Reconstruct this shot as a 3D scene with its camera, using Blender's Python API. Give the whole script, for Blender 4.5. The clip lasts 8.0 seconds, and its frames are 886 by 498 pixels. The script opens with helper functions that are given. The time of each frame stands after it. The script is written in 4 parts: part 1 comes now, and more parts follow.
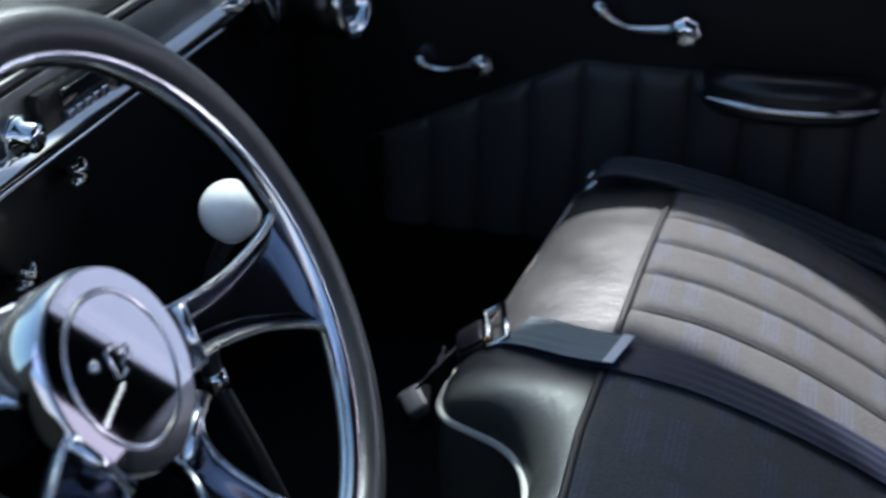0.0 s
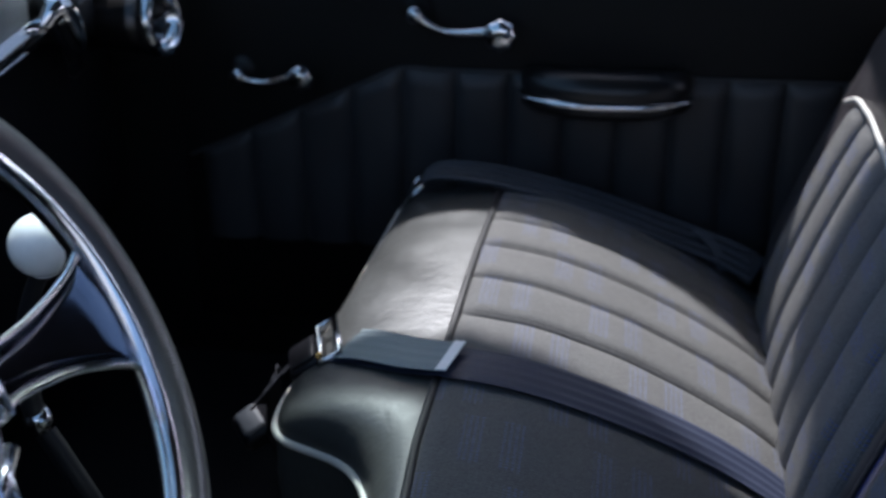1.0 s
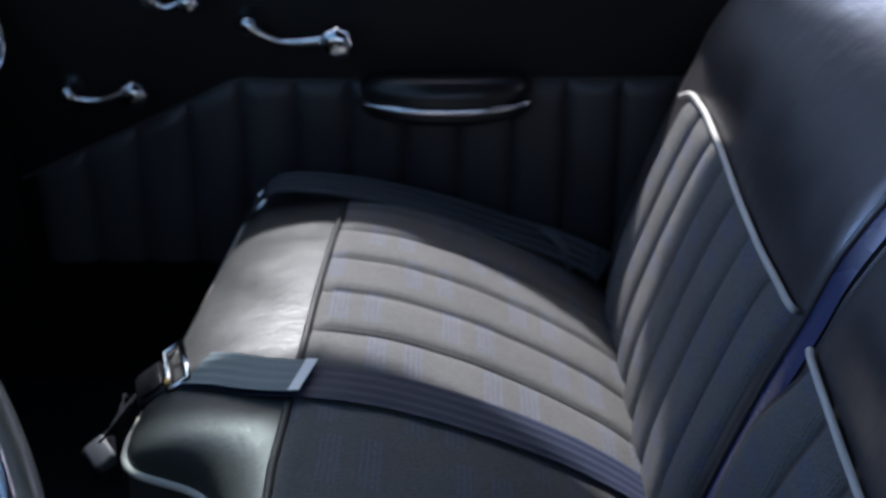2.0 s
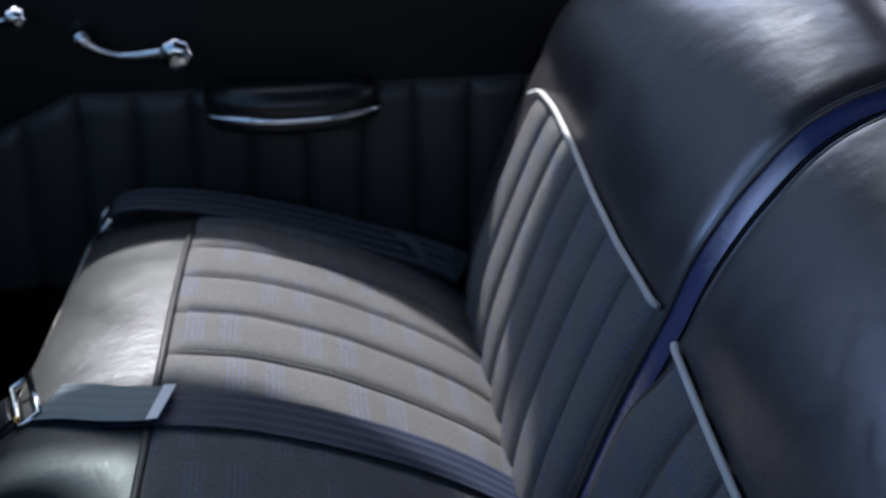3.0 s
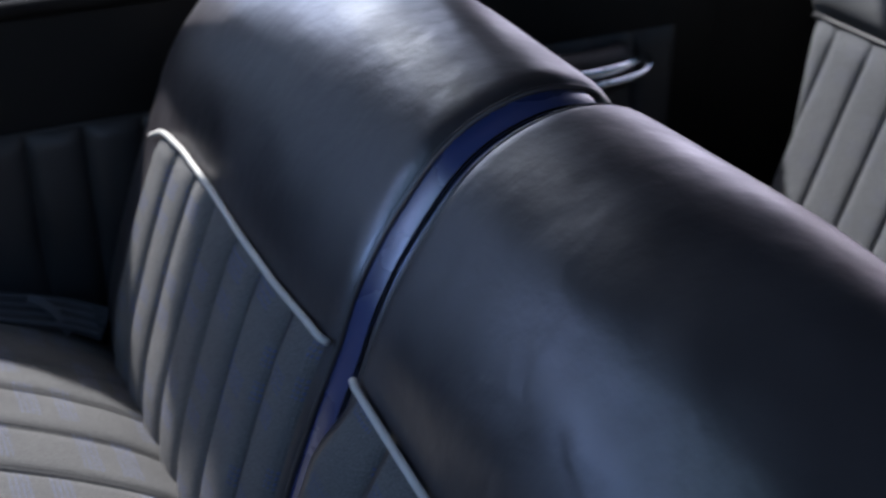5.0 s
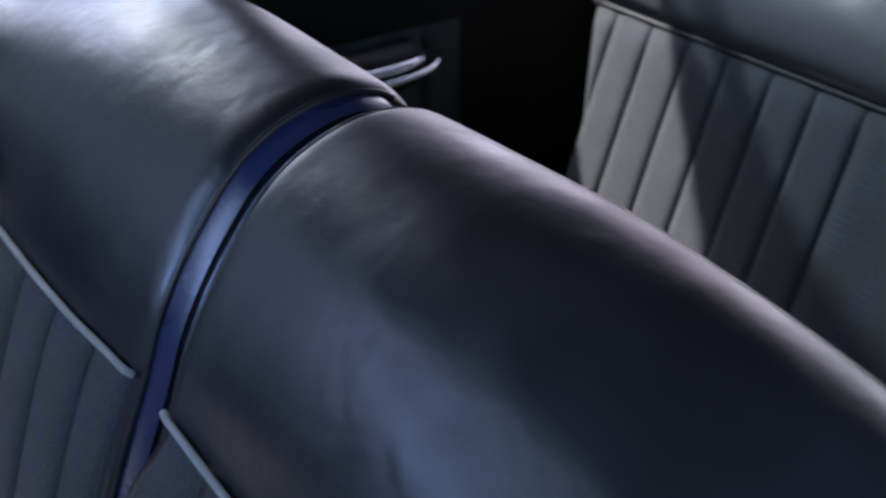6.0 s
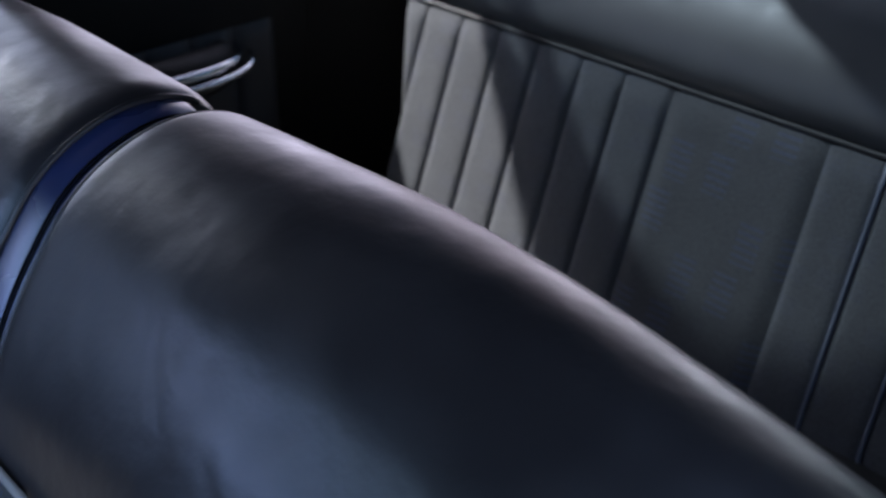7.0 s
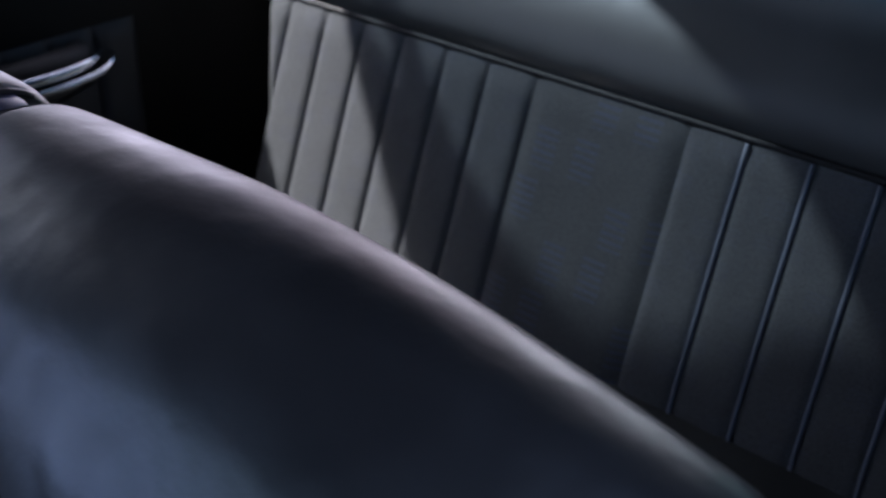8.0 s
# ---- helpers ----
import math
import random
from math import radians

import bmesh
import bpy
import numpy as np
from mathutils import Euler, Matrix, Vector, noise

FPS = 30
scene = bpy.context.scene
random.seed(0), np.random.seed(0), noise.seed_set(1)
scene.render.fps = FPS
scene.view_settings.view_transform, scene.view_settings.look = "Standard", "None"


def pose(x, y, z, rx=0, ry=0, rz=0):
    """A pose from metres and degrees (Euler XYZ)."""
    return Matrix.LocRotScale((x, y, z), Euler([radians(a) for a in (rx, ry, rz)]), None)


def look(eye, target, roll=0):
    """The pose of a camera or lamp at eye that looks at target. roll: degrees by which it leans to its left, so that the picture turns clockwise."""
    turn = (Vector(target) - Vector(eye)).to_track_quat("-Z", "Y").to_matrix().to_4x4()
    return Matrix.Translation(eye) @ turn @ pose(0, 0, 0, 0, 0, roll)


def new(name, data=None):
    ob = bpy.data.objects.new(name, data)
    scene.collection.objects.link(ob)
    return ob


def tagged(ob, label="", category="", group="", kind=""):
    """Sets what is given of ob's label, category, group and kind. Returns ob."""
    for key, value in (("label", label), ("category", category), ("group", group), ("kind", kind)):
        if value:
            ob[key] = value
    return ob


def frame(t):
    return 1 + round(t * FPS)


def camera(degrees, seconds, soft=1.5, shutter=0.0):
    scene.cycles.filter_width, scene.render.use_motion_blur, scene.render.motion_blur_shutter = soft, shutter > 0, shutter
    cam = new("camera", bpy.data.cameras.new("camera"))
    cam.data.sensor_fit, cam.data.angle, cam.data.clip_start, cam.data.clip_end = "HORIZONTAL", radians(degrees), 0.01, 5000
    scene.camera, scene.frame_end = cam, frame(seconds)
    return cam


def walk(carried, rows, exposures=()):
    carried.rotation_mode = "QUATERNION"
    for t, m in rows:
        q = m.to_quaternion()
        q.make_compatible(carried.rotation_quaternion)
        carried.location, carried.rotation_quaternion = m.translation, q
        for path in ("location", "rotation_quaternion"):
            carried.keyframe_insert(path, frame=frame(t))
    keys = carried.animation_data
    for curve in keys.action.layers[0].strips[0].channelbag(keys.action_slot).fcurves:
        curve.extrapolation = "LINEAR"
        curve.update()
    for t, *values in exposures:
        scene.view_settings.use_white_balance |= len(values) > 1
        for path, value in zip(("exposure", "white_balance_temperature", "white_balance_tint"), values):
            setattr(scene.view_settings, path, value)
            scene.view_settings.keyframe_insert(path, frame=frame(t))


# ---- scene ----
cam = camera(37.2, 8.0, soft=2.2, shutter=0.4)
walk(cam, [
    (0.0, look((0.356, -0.928, 1.187), (0.113, -0.078, 0.720), -0.8)),
    (0.5, look((0.365, -0.922, 1.193), (0.180, -0.058, 0.724), -1.0)),
    (1.0, look((0.370, -0.911, 1.195), (0.243, -0.037, 0.725), -0.9)),
    (1.5, look((0.375, -0.902, 1.201), (0.304, -0.023, 0.729), -0.8)),
    (3.0, look((0.370, -0.864, 1.197), (0.466, 0.011, 0.723), -0.5)),
    (3.5, look((0.360, -0.852, 1.202), (0.518, 0.014, 0.727), -0.4)),
    (4.0, look((0.349, -0.840, 1.212), (0.577, 0.008, 0.734), -0.3)),
    (4.5, look((0.346, -0.832, 1.214), (0.647, -0.006, 0.739), -0.1)),
    (6.0, look((0.357, -0.796, 1.213), (0.860, -0.074, 0.736), -0.2)),
    (6.5, look((0.365, -0.794, 1.214), (0.919, -0.113, 0.734), -0.1)),
    (7.0, look((0.374, -0.804, 1.211), (0.970, -0.160, 0.732), -0.1)),
    (7.5, look((0.387, -0.808, 1.204), (1.016, -0.195, 0.726), -0.1)),
    (8.0, look((0.407, -0.823, 1.193), (1.057, -0.232, 0.716), 0.2)),
], exposures=[(0.0, 1.6, 5950, 10), (8.0, 1.6, 5950, 10)])
cam.data.dof.use_dof = True
cam.data.dof.focus_distance = 0.97
cam.data.dof.aperture_fstop = 6.8

# light: daylight through the passenger side windows, blue sky all round
SUN_DIR = Vector((0.12, -0.61, -0.78)).normalized()   # the way the light goes
world = bpy.data.worlds.new("world")
scene.world = world
world.use_nodes = True
wn = world.node_tree.nodes
sky = wn.new("ShaderNodeTexSky")
sky.sky_type = "NISHITA"
sky.sun_disc = False
sky.dust_density = 2.2
sky.sun_elevation = math.asin(-SUN_DIR.z)
sky.sun_rotation = math.atan2(-SUN_DIR.x, -SUN_DIR.y)
world.node_tree.links.new(sky.outputs[0], wn["Background"].inputs[0])
wn["Background"].inputs[1].default_value = 0.08
sun = new("sun", bpy.data.lights.new("sun", "SUN"))
sun.data.energy = 2.8
sun.data.angle = radians(2.0)
sun.data.color = (1.0, 0.95, 0.92)
sun.matrix_world = Matrix.Translation((0, 3, 4)) @ SUN_DIR.to_track_quat("-Z", "Y").to_matrix().to_4x4()

# area lamps added at the openings, standing in for patches of sky
# the blue sky of the shaded side, in the front corner of the driver's window opening
lamp = new("sky_light", bpy.data.lights.new("sky_light", "AREA"))
lamp.data.shape, lamp.data.size, lamp.data.size_y = "RECTANGLE", 0.24, 0.16
lamp.data.energy, lamp.data.color = 0.035, (0.50, 0.56, 1.0)
lamp.matrix_world = look((-0.13, -0.705, 1.09), (0.70, 0.0, 0.74))

# the blue sky in the windscreen opening
front_lamp = new("front_sky_light", bpy.data.lights.new("front_sky_light", "AREA"))
front_lamp.data.shape, front_lamp.data.size, front_lamp.data.size_y = "ELLIPSE", 0.54, 0.28
front_lamp.data.energy, front_lamp.data.color = 0.056, (0.46, 0.56, 1.0)
front_lamp.data.spread = radians(80)
front_lamp.matrix_world = look((-0.13, 0.50, 1.10), (0.70, -0.10, 0.78))

# the deep blue of the sky low over the bonnet, in the middle of the windscreen
low_lamp = new("low_sky_light", bpy.data.lights.new("low_sky_light", "AREA"))
low_lamp.data.shape, low_lamp.data.size, low_lamp.data.size_y = "ELLIPSE", 0.50, 0.13
low_lamp.data.energy, low_lamp.data.color = 0.090, (0.34, 0.49, 1.0)
low_lamp.data.spread = radians(80)
low_lamp.matrix_world = look((-0.30, 0.20, 1.00), (0.70, 0.0, 0.80))

# the sky of the rear quarter window opening
rear_lamp = new("rear_sky_light", bpy.data.lights.new("rear_sky_light", "AREA"))
rear_lamp.data.shape, rear_lamp.data.size, rear_lamp.data.size_y = "ELLIPSE", 0.66, 0.34
rear_lamp.data.energy, rear_lamp.data.color = 0.30, (0.96, 0.84, 1.0)
rear_lamp.data.spread = radians(130)
rear_lamp.matrix_world = look((1.50, 0.725, 0.92), (0.90, 0.0, 0.85))

# the sky of the back window opening behind the parcel shelf
back_lamp = new("back_sky_light", bpy.data.lights.new("back_sky_light", "AREA"))
back_lamp.data.shape, back_lamp.data.size, back_lamp.data.size_y = "ELLIPSE", 0.95, 0.16
back_lamp.data.energy, back_lamp.data.color = 0.18, (1.0, 0.84, 0.96)
back_lamp.data.spread = radians(80)
back_lamp.matrix_world = look((1.90, 0.15, 0.925), (0.88, -0.40, 0.83))

# the hazy sky in the passenger's window opening, and a small lamp added for the highlight on the seat top
side_lamp = new("side_sky_light", bpy.data.lights.new("side_sky_light", "AREA"))
side_lamp.data.shape, side_lamp.data.size, side_lamp.data.size_y = "RECTANGLE", 0.38, 0.33
side_lamp.data.energy, side_lamp.data.color = 0.30, (0.76, 0.80, 1.0)
side_lamp.data.spread = radians(130)
side_lamp.matrix_world = look((0.84, 0.705, 0.965), (0.82, 0.0, 0.90))
highlight_lamp = new("seat_highlight", bpy.data.lights.new("seat_highlight", "AREA"))
highlight_lamp.data.shape, highlight_lamp.data.size, highlight_lamp.data.size_y = "ELLIPSE", 0.20, 0.08
highlight_lamp.data.energy, highlight_lamp.data.color = 0.034, (1.0, 0.99, 0.96)
highlight_lamp.data.spread = radians(100)
highlight_lamp.matrix_world = look((0.80, 0.700, 1.08), (0.76, 0.1, 0.84))


# materials
def material(name, colour, rough=0.5, metal=0.0, bump=0.0, scale=200.0, vary=0.15, spec=0.5, coat=0.0, blotch=6.0, rough_vary=0.1):
    m = bpy.data.materials.new(name)
    m.use_nodes = True
    n, l = m.node_tree.nodes, m.node_tree.links
    b = n["Principled BSDF"]
    b.inputs["Metallic"].default_value = metal
    b.inputs["Specular IOR Level"].default_value = spec
    b.inputs["Coat Weight"].default_value = coat
    tc = n.new("ShaderNodeTexCoord")
    big = n.new("ShaderNodeTexNoise")
    big.inputs["Scale"].default_value = blotch
    big.inputs["Detail"].default_value = 5
    l.new(tc.outputs["Object"], big.inputs["Vector"])
    ramp = n.new("ShaderNodeMapRange")
    ramp.inputs["From Min"].default_value, ramp.inputs["From Max"].default_value = 0.3, 0.7
    ramp.inputs["To Min"].default_value, ramp.inputs["To Max"].default_value = 1 - vary, 1 + vary
    l.new(big.outputs["Fac"], ramp.inputs["Value"])
    mul = n.new("ShaderNodeVectorMath")
    mul.operation = "SCALE"
    mul.inputs[0].default_value = colour
    l.new(ramp.outputs[0], mul.inputs["Scale"])
    l.new(mul.outputs[0], b.inputs["Base Color"])
    rr = n.new("ShaderNodeMapRange")
    rr.inputs["From Min"].default_value, rr.inputs["From Max"].default_value = 0.3, 0.7
    rr.inputs["To Min"].default_value, rr.inputs["To Max"].default_value = rough - rough_vary * rough, rough + rough_vary * rough
    l.new(big.outputs["Fac"], rr.inputs["Value"])
    l.new(rr.outputs[0], b.inputs["Roughness"])
    if bump:
        fine = n.new("ShaderNodeTexNoise")
        fine.inputs["Scale"].default_value = scale
        fine.inputs["Detail"].default_value = 3
        l.new(tc.outputs["Object"], fine.inputs["Vector"])
        bp = n.new("ShaderNodeBump")
        bp.inputs["Strength"].default_value = bump
        bp.inputs["Distance"].default_value = 0.001
        l.new(fine.outputs["Fac"], bp.inputs["Height"])
        l.new(bp.outputs[0], b.inputs["Normal"])
    return m


def leather(name, colour, rough=0.42, spec=0.5, rumple=0.0, grain=0.10, grain_scale=320):
    m = material(name, colour, rough, vary=0.12, blotch=11.0, rough_vary=0.24, spec=spec)
    n, l = m.node_tree.nodes, m.node_tree.links
    b = n["Principled BSDF"]
    tc = n.new("ShaderNodeTexCoord")
    vo = n.new("ShaderNodeTexNoise")
    vo.inputs["Scale"].default_value, vo.inputs["Detail"].default_value = grain_scale, 3
    l.new(tc.outputs["Object"], vo.inputs["Vector"])
    b1 = n.new("ShaderNodeBump")
    b1.inputs["Strength"].default_value, b1.inputs["Distance"].default_value = grain, 0.0006
    l.new(vo.outputs["Fac"], b1.inputs["Height"])
    l.new(b1.outputs[0], b.inputs["Normal"])
    if rumple:
        soft = n.new("ShaderNodeTexNoise")
        soft.inputs["Scale"].default_value, soft.inputs["Detail"].default_value = 38, 4
        l.new(tc.outputs["Object"], soft.inputs["Vector"])
        b2 = n.new("ShaderNodeBump")
        b2.inputs["Strength"].default_value, b2.inputs["Distance"].default_value = rumple, 0.003
        l.new(soft.outputs["Fac"], b2.inputs["Height"])
        l.new(b2.outputs[0], b1.inputs["Normal"])
    return m


def tweed(name, colour, dash, along, across, pitch_a, pitch_c, offset=0.0, ribs=0.45, flat=False):
    """Ribbed grey cloth with short rows of pale blue stitches; along and across are the object axes that the rows follow."""
    m = material(name, colour, 0.85, vary=0.10, blotch=14.0, spec=0.25)
    n, l = m.node_tree.nodes, m.node_tree.links
    b = n["Principled BSDF"]
    base = b.inputs["Base Color"].links[0].from_socket
    tc = n.new("ShaderNodeTexCoord")
    sep = n.new("ShaderNodeSeparateXYZ")
    l.new(tc.outputs["Object"], sep.inputs[0])

    def calc(op, a, c=None, d=None):
        k = n.new("ShaderNodeMath")
        k.operation = op
        for slot, v in zip(k.inputs, (a, c, d)):
            if v is None:
                continue
            if isinstance(v, (int, float)):
                slot.default_value = v
            else:
                l.new(v, slot)
        return k.outputs[0]

    A, Cc = sep.outputs[along], sep.outputs[across]
    row = calc("FLOOR", calc("DIVIDE", calc("ADD", Cc, offset), pitch_c))
    a = calc("ADD", calc("DIVIDE", A, pitch_a), calc("MULTIPLY", row, 0.37))
    fa = calc("FRACT", a)
    band1 = calc("LESS_THAN", calc("ABSOLUTE", calc("SUBTRACT", fa, 0.25)), 0.085)
    band2 = calc("LESS_THAN", calc("ABSOLUTE", calc("SUBTRACT", fa, 0.55)), 0.085)
    band = calc("ADD", band1, band2)
    # stitches within a band
    st = calc("GREATER_THAN", calc("SINE", calc("MULTIPLY", A, 2 * math.pi / (pitch_a * 0.045))), -0.1)
    sc = calc("GREATER_THAN", calc("SINE", calc("MULTIPLY", Cc, 2 * math.pi / 0.0042)), 0.1)
    if flat:
        st = 1.0
        sc = calc("GREATER_THAN", calc("SINE", calc("MULTIPLY", Cc, 2 * math.pi / 0.0085)), 0.2)
    fc = calc("FRACT", calc("DIVIDE", calc("ADD", Cc, offset), pitch_c))
    keep = calc("MULTIPLY", calc("GREATER_THAN", fc, 0.12), calc("LESS_THAN", fc, 0.9))
    amount = calc("MULTIPLY", calc("MULTIPLY", calc("MULTIPLY", band, keep), calc("MULTIPLY", st, sc)), 0.9)
    mix = n.new("ShaderNodeMix")
    mix.data_type = "RGBA"
    l.new(amount, mix.inputs["Factor"])
    l.new(base, mix.inputs["A"])
    mix.inputs["B"].default_value = (*dash, 1)
    # thread speckle
    sp = n.new("ShaderNodeTexNoise")
    sp.inputs["Scale"].default_value = 600
    l.new(tc.outputs["Object"], sp.inputs["Vector"])
    mr = n.new("ShaderNodeMapRange")
    mr.inputs["From Min"].default_value, mr.inputs["From Max"].default_value = 0.3, 0.7
    mr.inputs["To Min"].default_value, mr.inputs["To Max"].default_value = 0.72, 1.28
    l.new(sp.outputs["Fac"], mr.inputs["Value"])
    vm = n.new("ShaderNodeVectorMath")
    vm.operation = "SCALE"
    l.new(mix.outputs["Result"], vm.inputs[0])
    l.new(mr.outputs[0], vm.inputs["Scale"])
    l.new(vm.outputs[0], b.inputs["Base Color"])
    rib = calc("SINE", calc("MULTIPLY", Cc, 2 * math.pi / 0.0034))
    hgt = calc("ADD", calc("MULTIPLY", rib, ribs), calc("MULTIPLY", sp.outputs["Fac"], 2.0))
    bp = n.new("ShaderNodeBump")
    bp.inputs["Strength"].default_value, bp.inputs["Distance"].default_value = 0.5, 0.0008
    l.new(hgt, bp.inputs["Height"])
    l.new(bp.outputs[0], b.inputs["Normal"])
    return m


BLACK_LEATHER = leather("black_leather", (0.036, 0.032, 0.034), 0.37, 1.0, 0.38, 0.05, 420)
# blue sky's reflection on the black strip is put into this base colour
SKY_SHEEN_VINYL = leather("sky_sheen_vinyl", (0.023, 0.039, 0.140), 0.30, 1.0, 0.0, 0.05)
vinyl_shader = SKY_SHEEN_VINYL.node_tree.nodes["Principled BSDF"]
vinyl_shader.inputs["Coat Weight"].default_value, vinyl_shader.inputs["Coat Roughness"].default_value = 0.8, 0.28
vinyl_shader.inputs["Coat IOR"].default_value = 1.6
WORN_LEATHER = leather("worn_leather", (0.046, 0.047, 0.045), 0.45, 0.58, 0.30, 0.70, 150)
# black leather lifted to grey: the roll's sunlit haze is in the base
HAZE_LEATHER = leather("haze_leather", (0.088, 0.089, 0.088), 0.50, 0.7)
DOOR_VINYL = leather("door_vinyl", (0.043, 0.044, 0.048), 0.48)
CARPET = material("carpet", (0.012, 0.012, 0.013), 0.95, bump=0.8, scale=500, spec=0.1)
CUSHION_CLOTH = tweed("cushion_cloth", (0.118, 0.115, 0.111), (0.135, 0.150, 0.230), "X", "Y", 0.115, 0.0875, 0.03)
BACK_CLOTH = tweed("back_cloth", (0.133, 0.129, 0.123), (0.095, 0.115, 0.220), "Z", "Y", 0.115, 0.072, 0.02)
REAR_CLOTH = tweed("rear_cloth", (0.123, 0.126, 0.130), (0.118, 0.123, 0.150), "Z", "Y", 0.115, 0.072, 0.02)
WIDE_CLOTH = tweed("wide_cloth", (0.113, 0.115, 0.117), (0.115, 0.126, 0.170), "Y", "Z", 0.19, 0.060, 0.01, 0.3, True)
PIPING = material("piping", (0.56, 0.54, 0.49), 0.55, bump=0.4, scale=700)
WEBBING_PALE = material("pale_webbing", (0.13, 0.17, 0.185), 0.6, bump=0.3, scale=400, vary=0.12)
GLEAM_BEAD = material("gleam_bead", (0.20, 0.225, 0.28), 0.5, bump=0.3, scale=400)
SKY_BLOCK_WALL = material("pale_grey_wall", (0.66, 0.66, 0.69), 0.8, bump=0.3, scale=30, vary=0.15, blotch=1.5)
BLUE_WALL = material("pale_blue_wall", (0.32, 0.34, 0.38), 0.7, bump=0.3, scale=30, vary=0.15, blotch=1.5)
GREY_METAL = material("grey_metal", (0.09, 0.085, 0.085), 0.35, metal=1.0, bump=0.1)
CHROME = material("chrome", (0.82, 0.83, 0.85), 0.07, metal=1.0, vary=0.03, rough_vary=0.4)
BRUSHED = material("brushed_metal", (0.42, 0.425, 0.41), 0.44, metal=1.0, bump=0.2, scale=300, vary=0.1)
DARK_METAL = material("dark_metal", (0.05, 0.05, 0.055), 0.35, metal=0.6)
DARK_CHROME = material("dark_chrome", (0.36, 0.40, 0.50), 0.26, metal=1.0, vary=0.1, rough_vary=0.5, blotch=25)
MIRROR = material("mirror_black", (0.17, 0.17, 0.185), 0.03, metal=1.0, vary=0.02)
DARK_RUBBER = material("dark_rubber", (0.012, 0.013, 0.018), 0.85, spec=0.12)
BRASS = material("brass", (0.70, 0.42, 0.15), 0.25, metal=1.0)
GLASS_DARK = material("dial_glass", (0.01, 0.01, 0.012), 0.05, coat=0.5)
SEAM_BLACK = material("seam_black", (0.016, 0.016, 0.017), 0.5, bump=0.3, scale=500, spec=0.4)
DOOR_SMOOTH = material("door_smooth", (0.006, 0.006, 0.006), 0.6, bump=0.2, scale=350, vary=0.2, spec=0.25)
BLACK_PAINT = material("black_paint", (0.012, 0.012, 0.014), 0.3, coat=0.3, vary=0.2)
# paler far webbing: the light its ribs and fold catch is painted in
LIT_WEBBING = material("lit_webbing", (0.070, 0.080, 0.098), 0.55, bump=0.3, scale=400, vary=0.12)
BLACK_PLASTIC = material("black_plastic", (0.015, 0.015, 0.016), 0.31, bump=0.1)
FAR_WEBBING = material("blue_grey_webbing", (0.027, 0.032, 0.041), 0.55, bump=0.3, scale=400, vary=0.12)
WEBBING = material("belt_webbing", (0.020, 0.027, 0.056), 0.6, bump=0.3, scale=400, vary=0.1)
WHITE_KNOB = material("white_knob", (0.92, 0.93, 0.93), 0.22, vary=0.08, blotch=40, coat=0.5)
knob_shader = WHITE_KNOB.node_tree.nodes["Principled BSDF"]
knob_shader.inputs["Subsurface Weight"].default_value, knob_shader.inputs["Subsurface Scale"].default_value = 0.6, 0.02
knob_shader.inputs["Subsurface Radius"].default_value = (1.0, 1.0, 1.0)
WHITE_TAG = material("white_tag", (0.75, 0.78, 0.80), 0.5)
RUBBER_GRIP = leather("rim_leather", (0.030, 0.030, 0.033), 0.36, 0.9, 0.0, 0.45, 260)
SPOKE_FACE = material("spoke_face", (0.17, 0.18, 0.22), 0.16, metal=1.0, vary=0.15, rough_vary=0.5, blotch=18)
BUCKLE_BLACK = material("buckle_black", (0.008, 0.008, 0.010), 0.30, bump=0.1, spec=0.25)
HEADLINER = material("headliner", (0.022, 0.022, 0.023), 0.95, bump=0.3, scale=300)


def glazing(name, *tint):
    """Thin glass: tinted pass-through with a slight gloss."""
    m = bpy.data.materials.new(name)
    m.use_nodes = True
    n, l = m.node_tree.nodes, m.node_tree.links
    tr, gl, mx = (n.new("ShaderNode" + k) for k in ("BsdfTransparent", "BsdfGlossy", "MixShader"))
    tr.inputs[0].default_value, gl.inputs["Roughness"].default_value = (*tint, 1), 0.02
    mx.inputs[0].default_value = 0.05
    for a, b in ((tr.outputs[0], mx.inputs[1]), (gl.outputs[0], mx.inputs[2]), (mx.outputs[0], n["Material Output"].inputs[0])):
        l.new(a, b)
    return m


TINTED = glazing("tinted_glass", 0.43, 0.475, 0.50)
CLEAR = glazing("windscreen_glass", 0.86, 0.93, 0.91)
GROUND = material("ground", (0.12, 0.12, 0.12), 0.8, bump=0.4, scale=20, vary=0.3, blotch=2)


# mesh helpers
def part(name, bm, mat, parent=None, label="", smooth=True):
    me = bpy.data.meshes.new(name)
    bmesh.ops.recalc_face_normals(bm, faces=bm.faces)
    bm.to_mesh(me)
    bm.free()
    me.materials.append(mat)
    if smooth:
        me.shade_smooth()
    ob = new(name, me)
    if parent is not None:
        ob.parent = parent
    if label:
        ob["label"] = label
    return ob


def thing(name, label, category, at=(0, 0, 0), group="", kind=""):
    ob = new(name)
    ob.location = at
    ob.empty_display_size = 0.05
    return tagged(ob, label, category, group, kind)


def sheet(fn, nu, nv, closed_u=False, closed_v=False, bm=None):
    """A grid of faces over fn(u, v), u and v from 0 to 1."""
    bm = bm or bmesh.new()
    cu, cv = nu if closed_u else nu + 1, nv if closed_v else nv + 1
    vs = [[bm.verts.new(fn(i / nu, j / nv)) for j in range(cv)] for i in range(cu)]
    for i in range(nu):
        for j in range(nv):
            a, b = (i + 1) % cu, (j + 1) % cv
            bm.faces.new((vs[i][j], vs[a][j], vs[a][b], vs[i][b]))
    return bm, vs


def cap(bm, ring):
    try:
        bm.faces.new(ring)
    except ValueError:
        pass


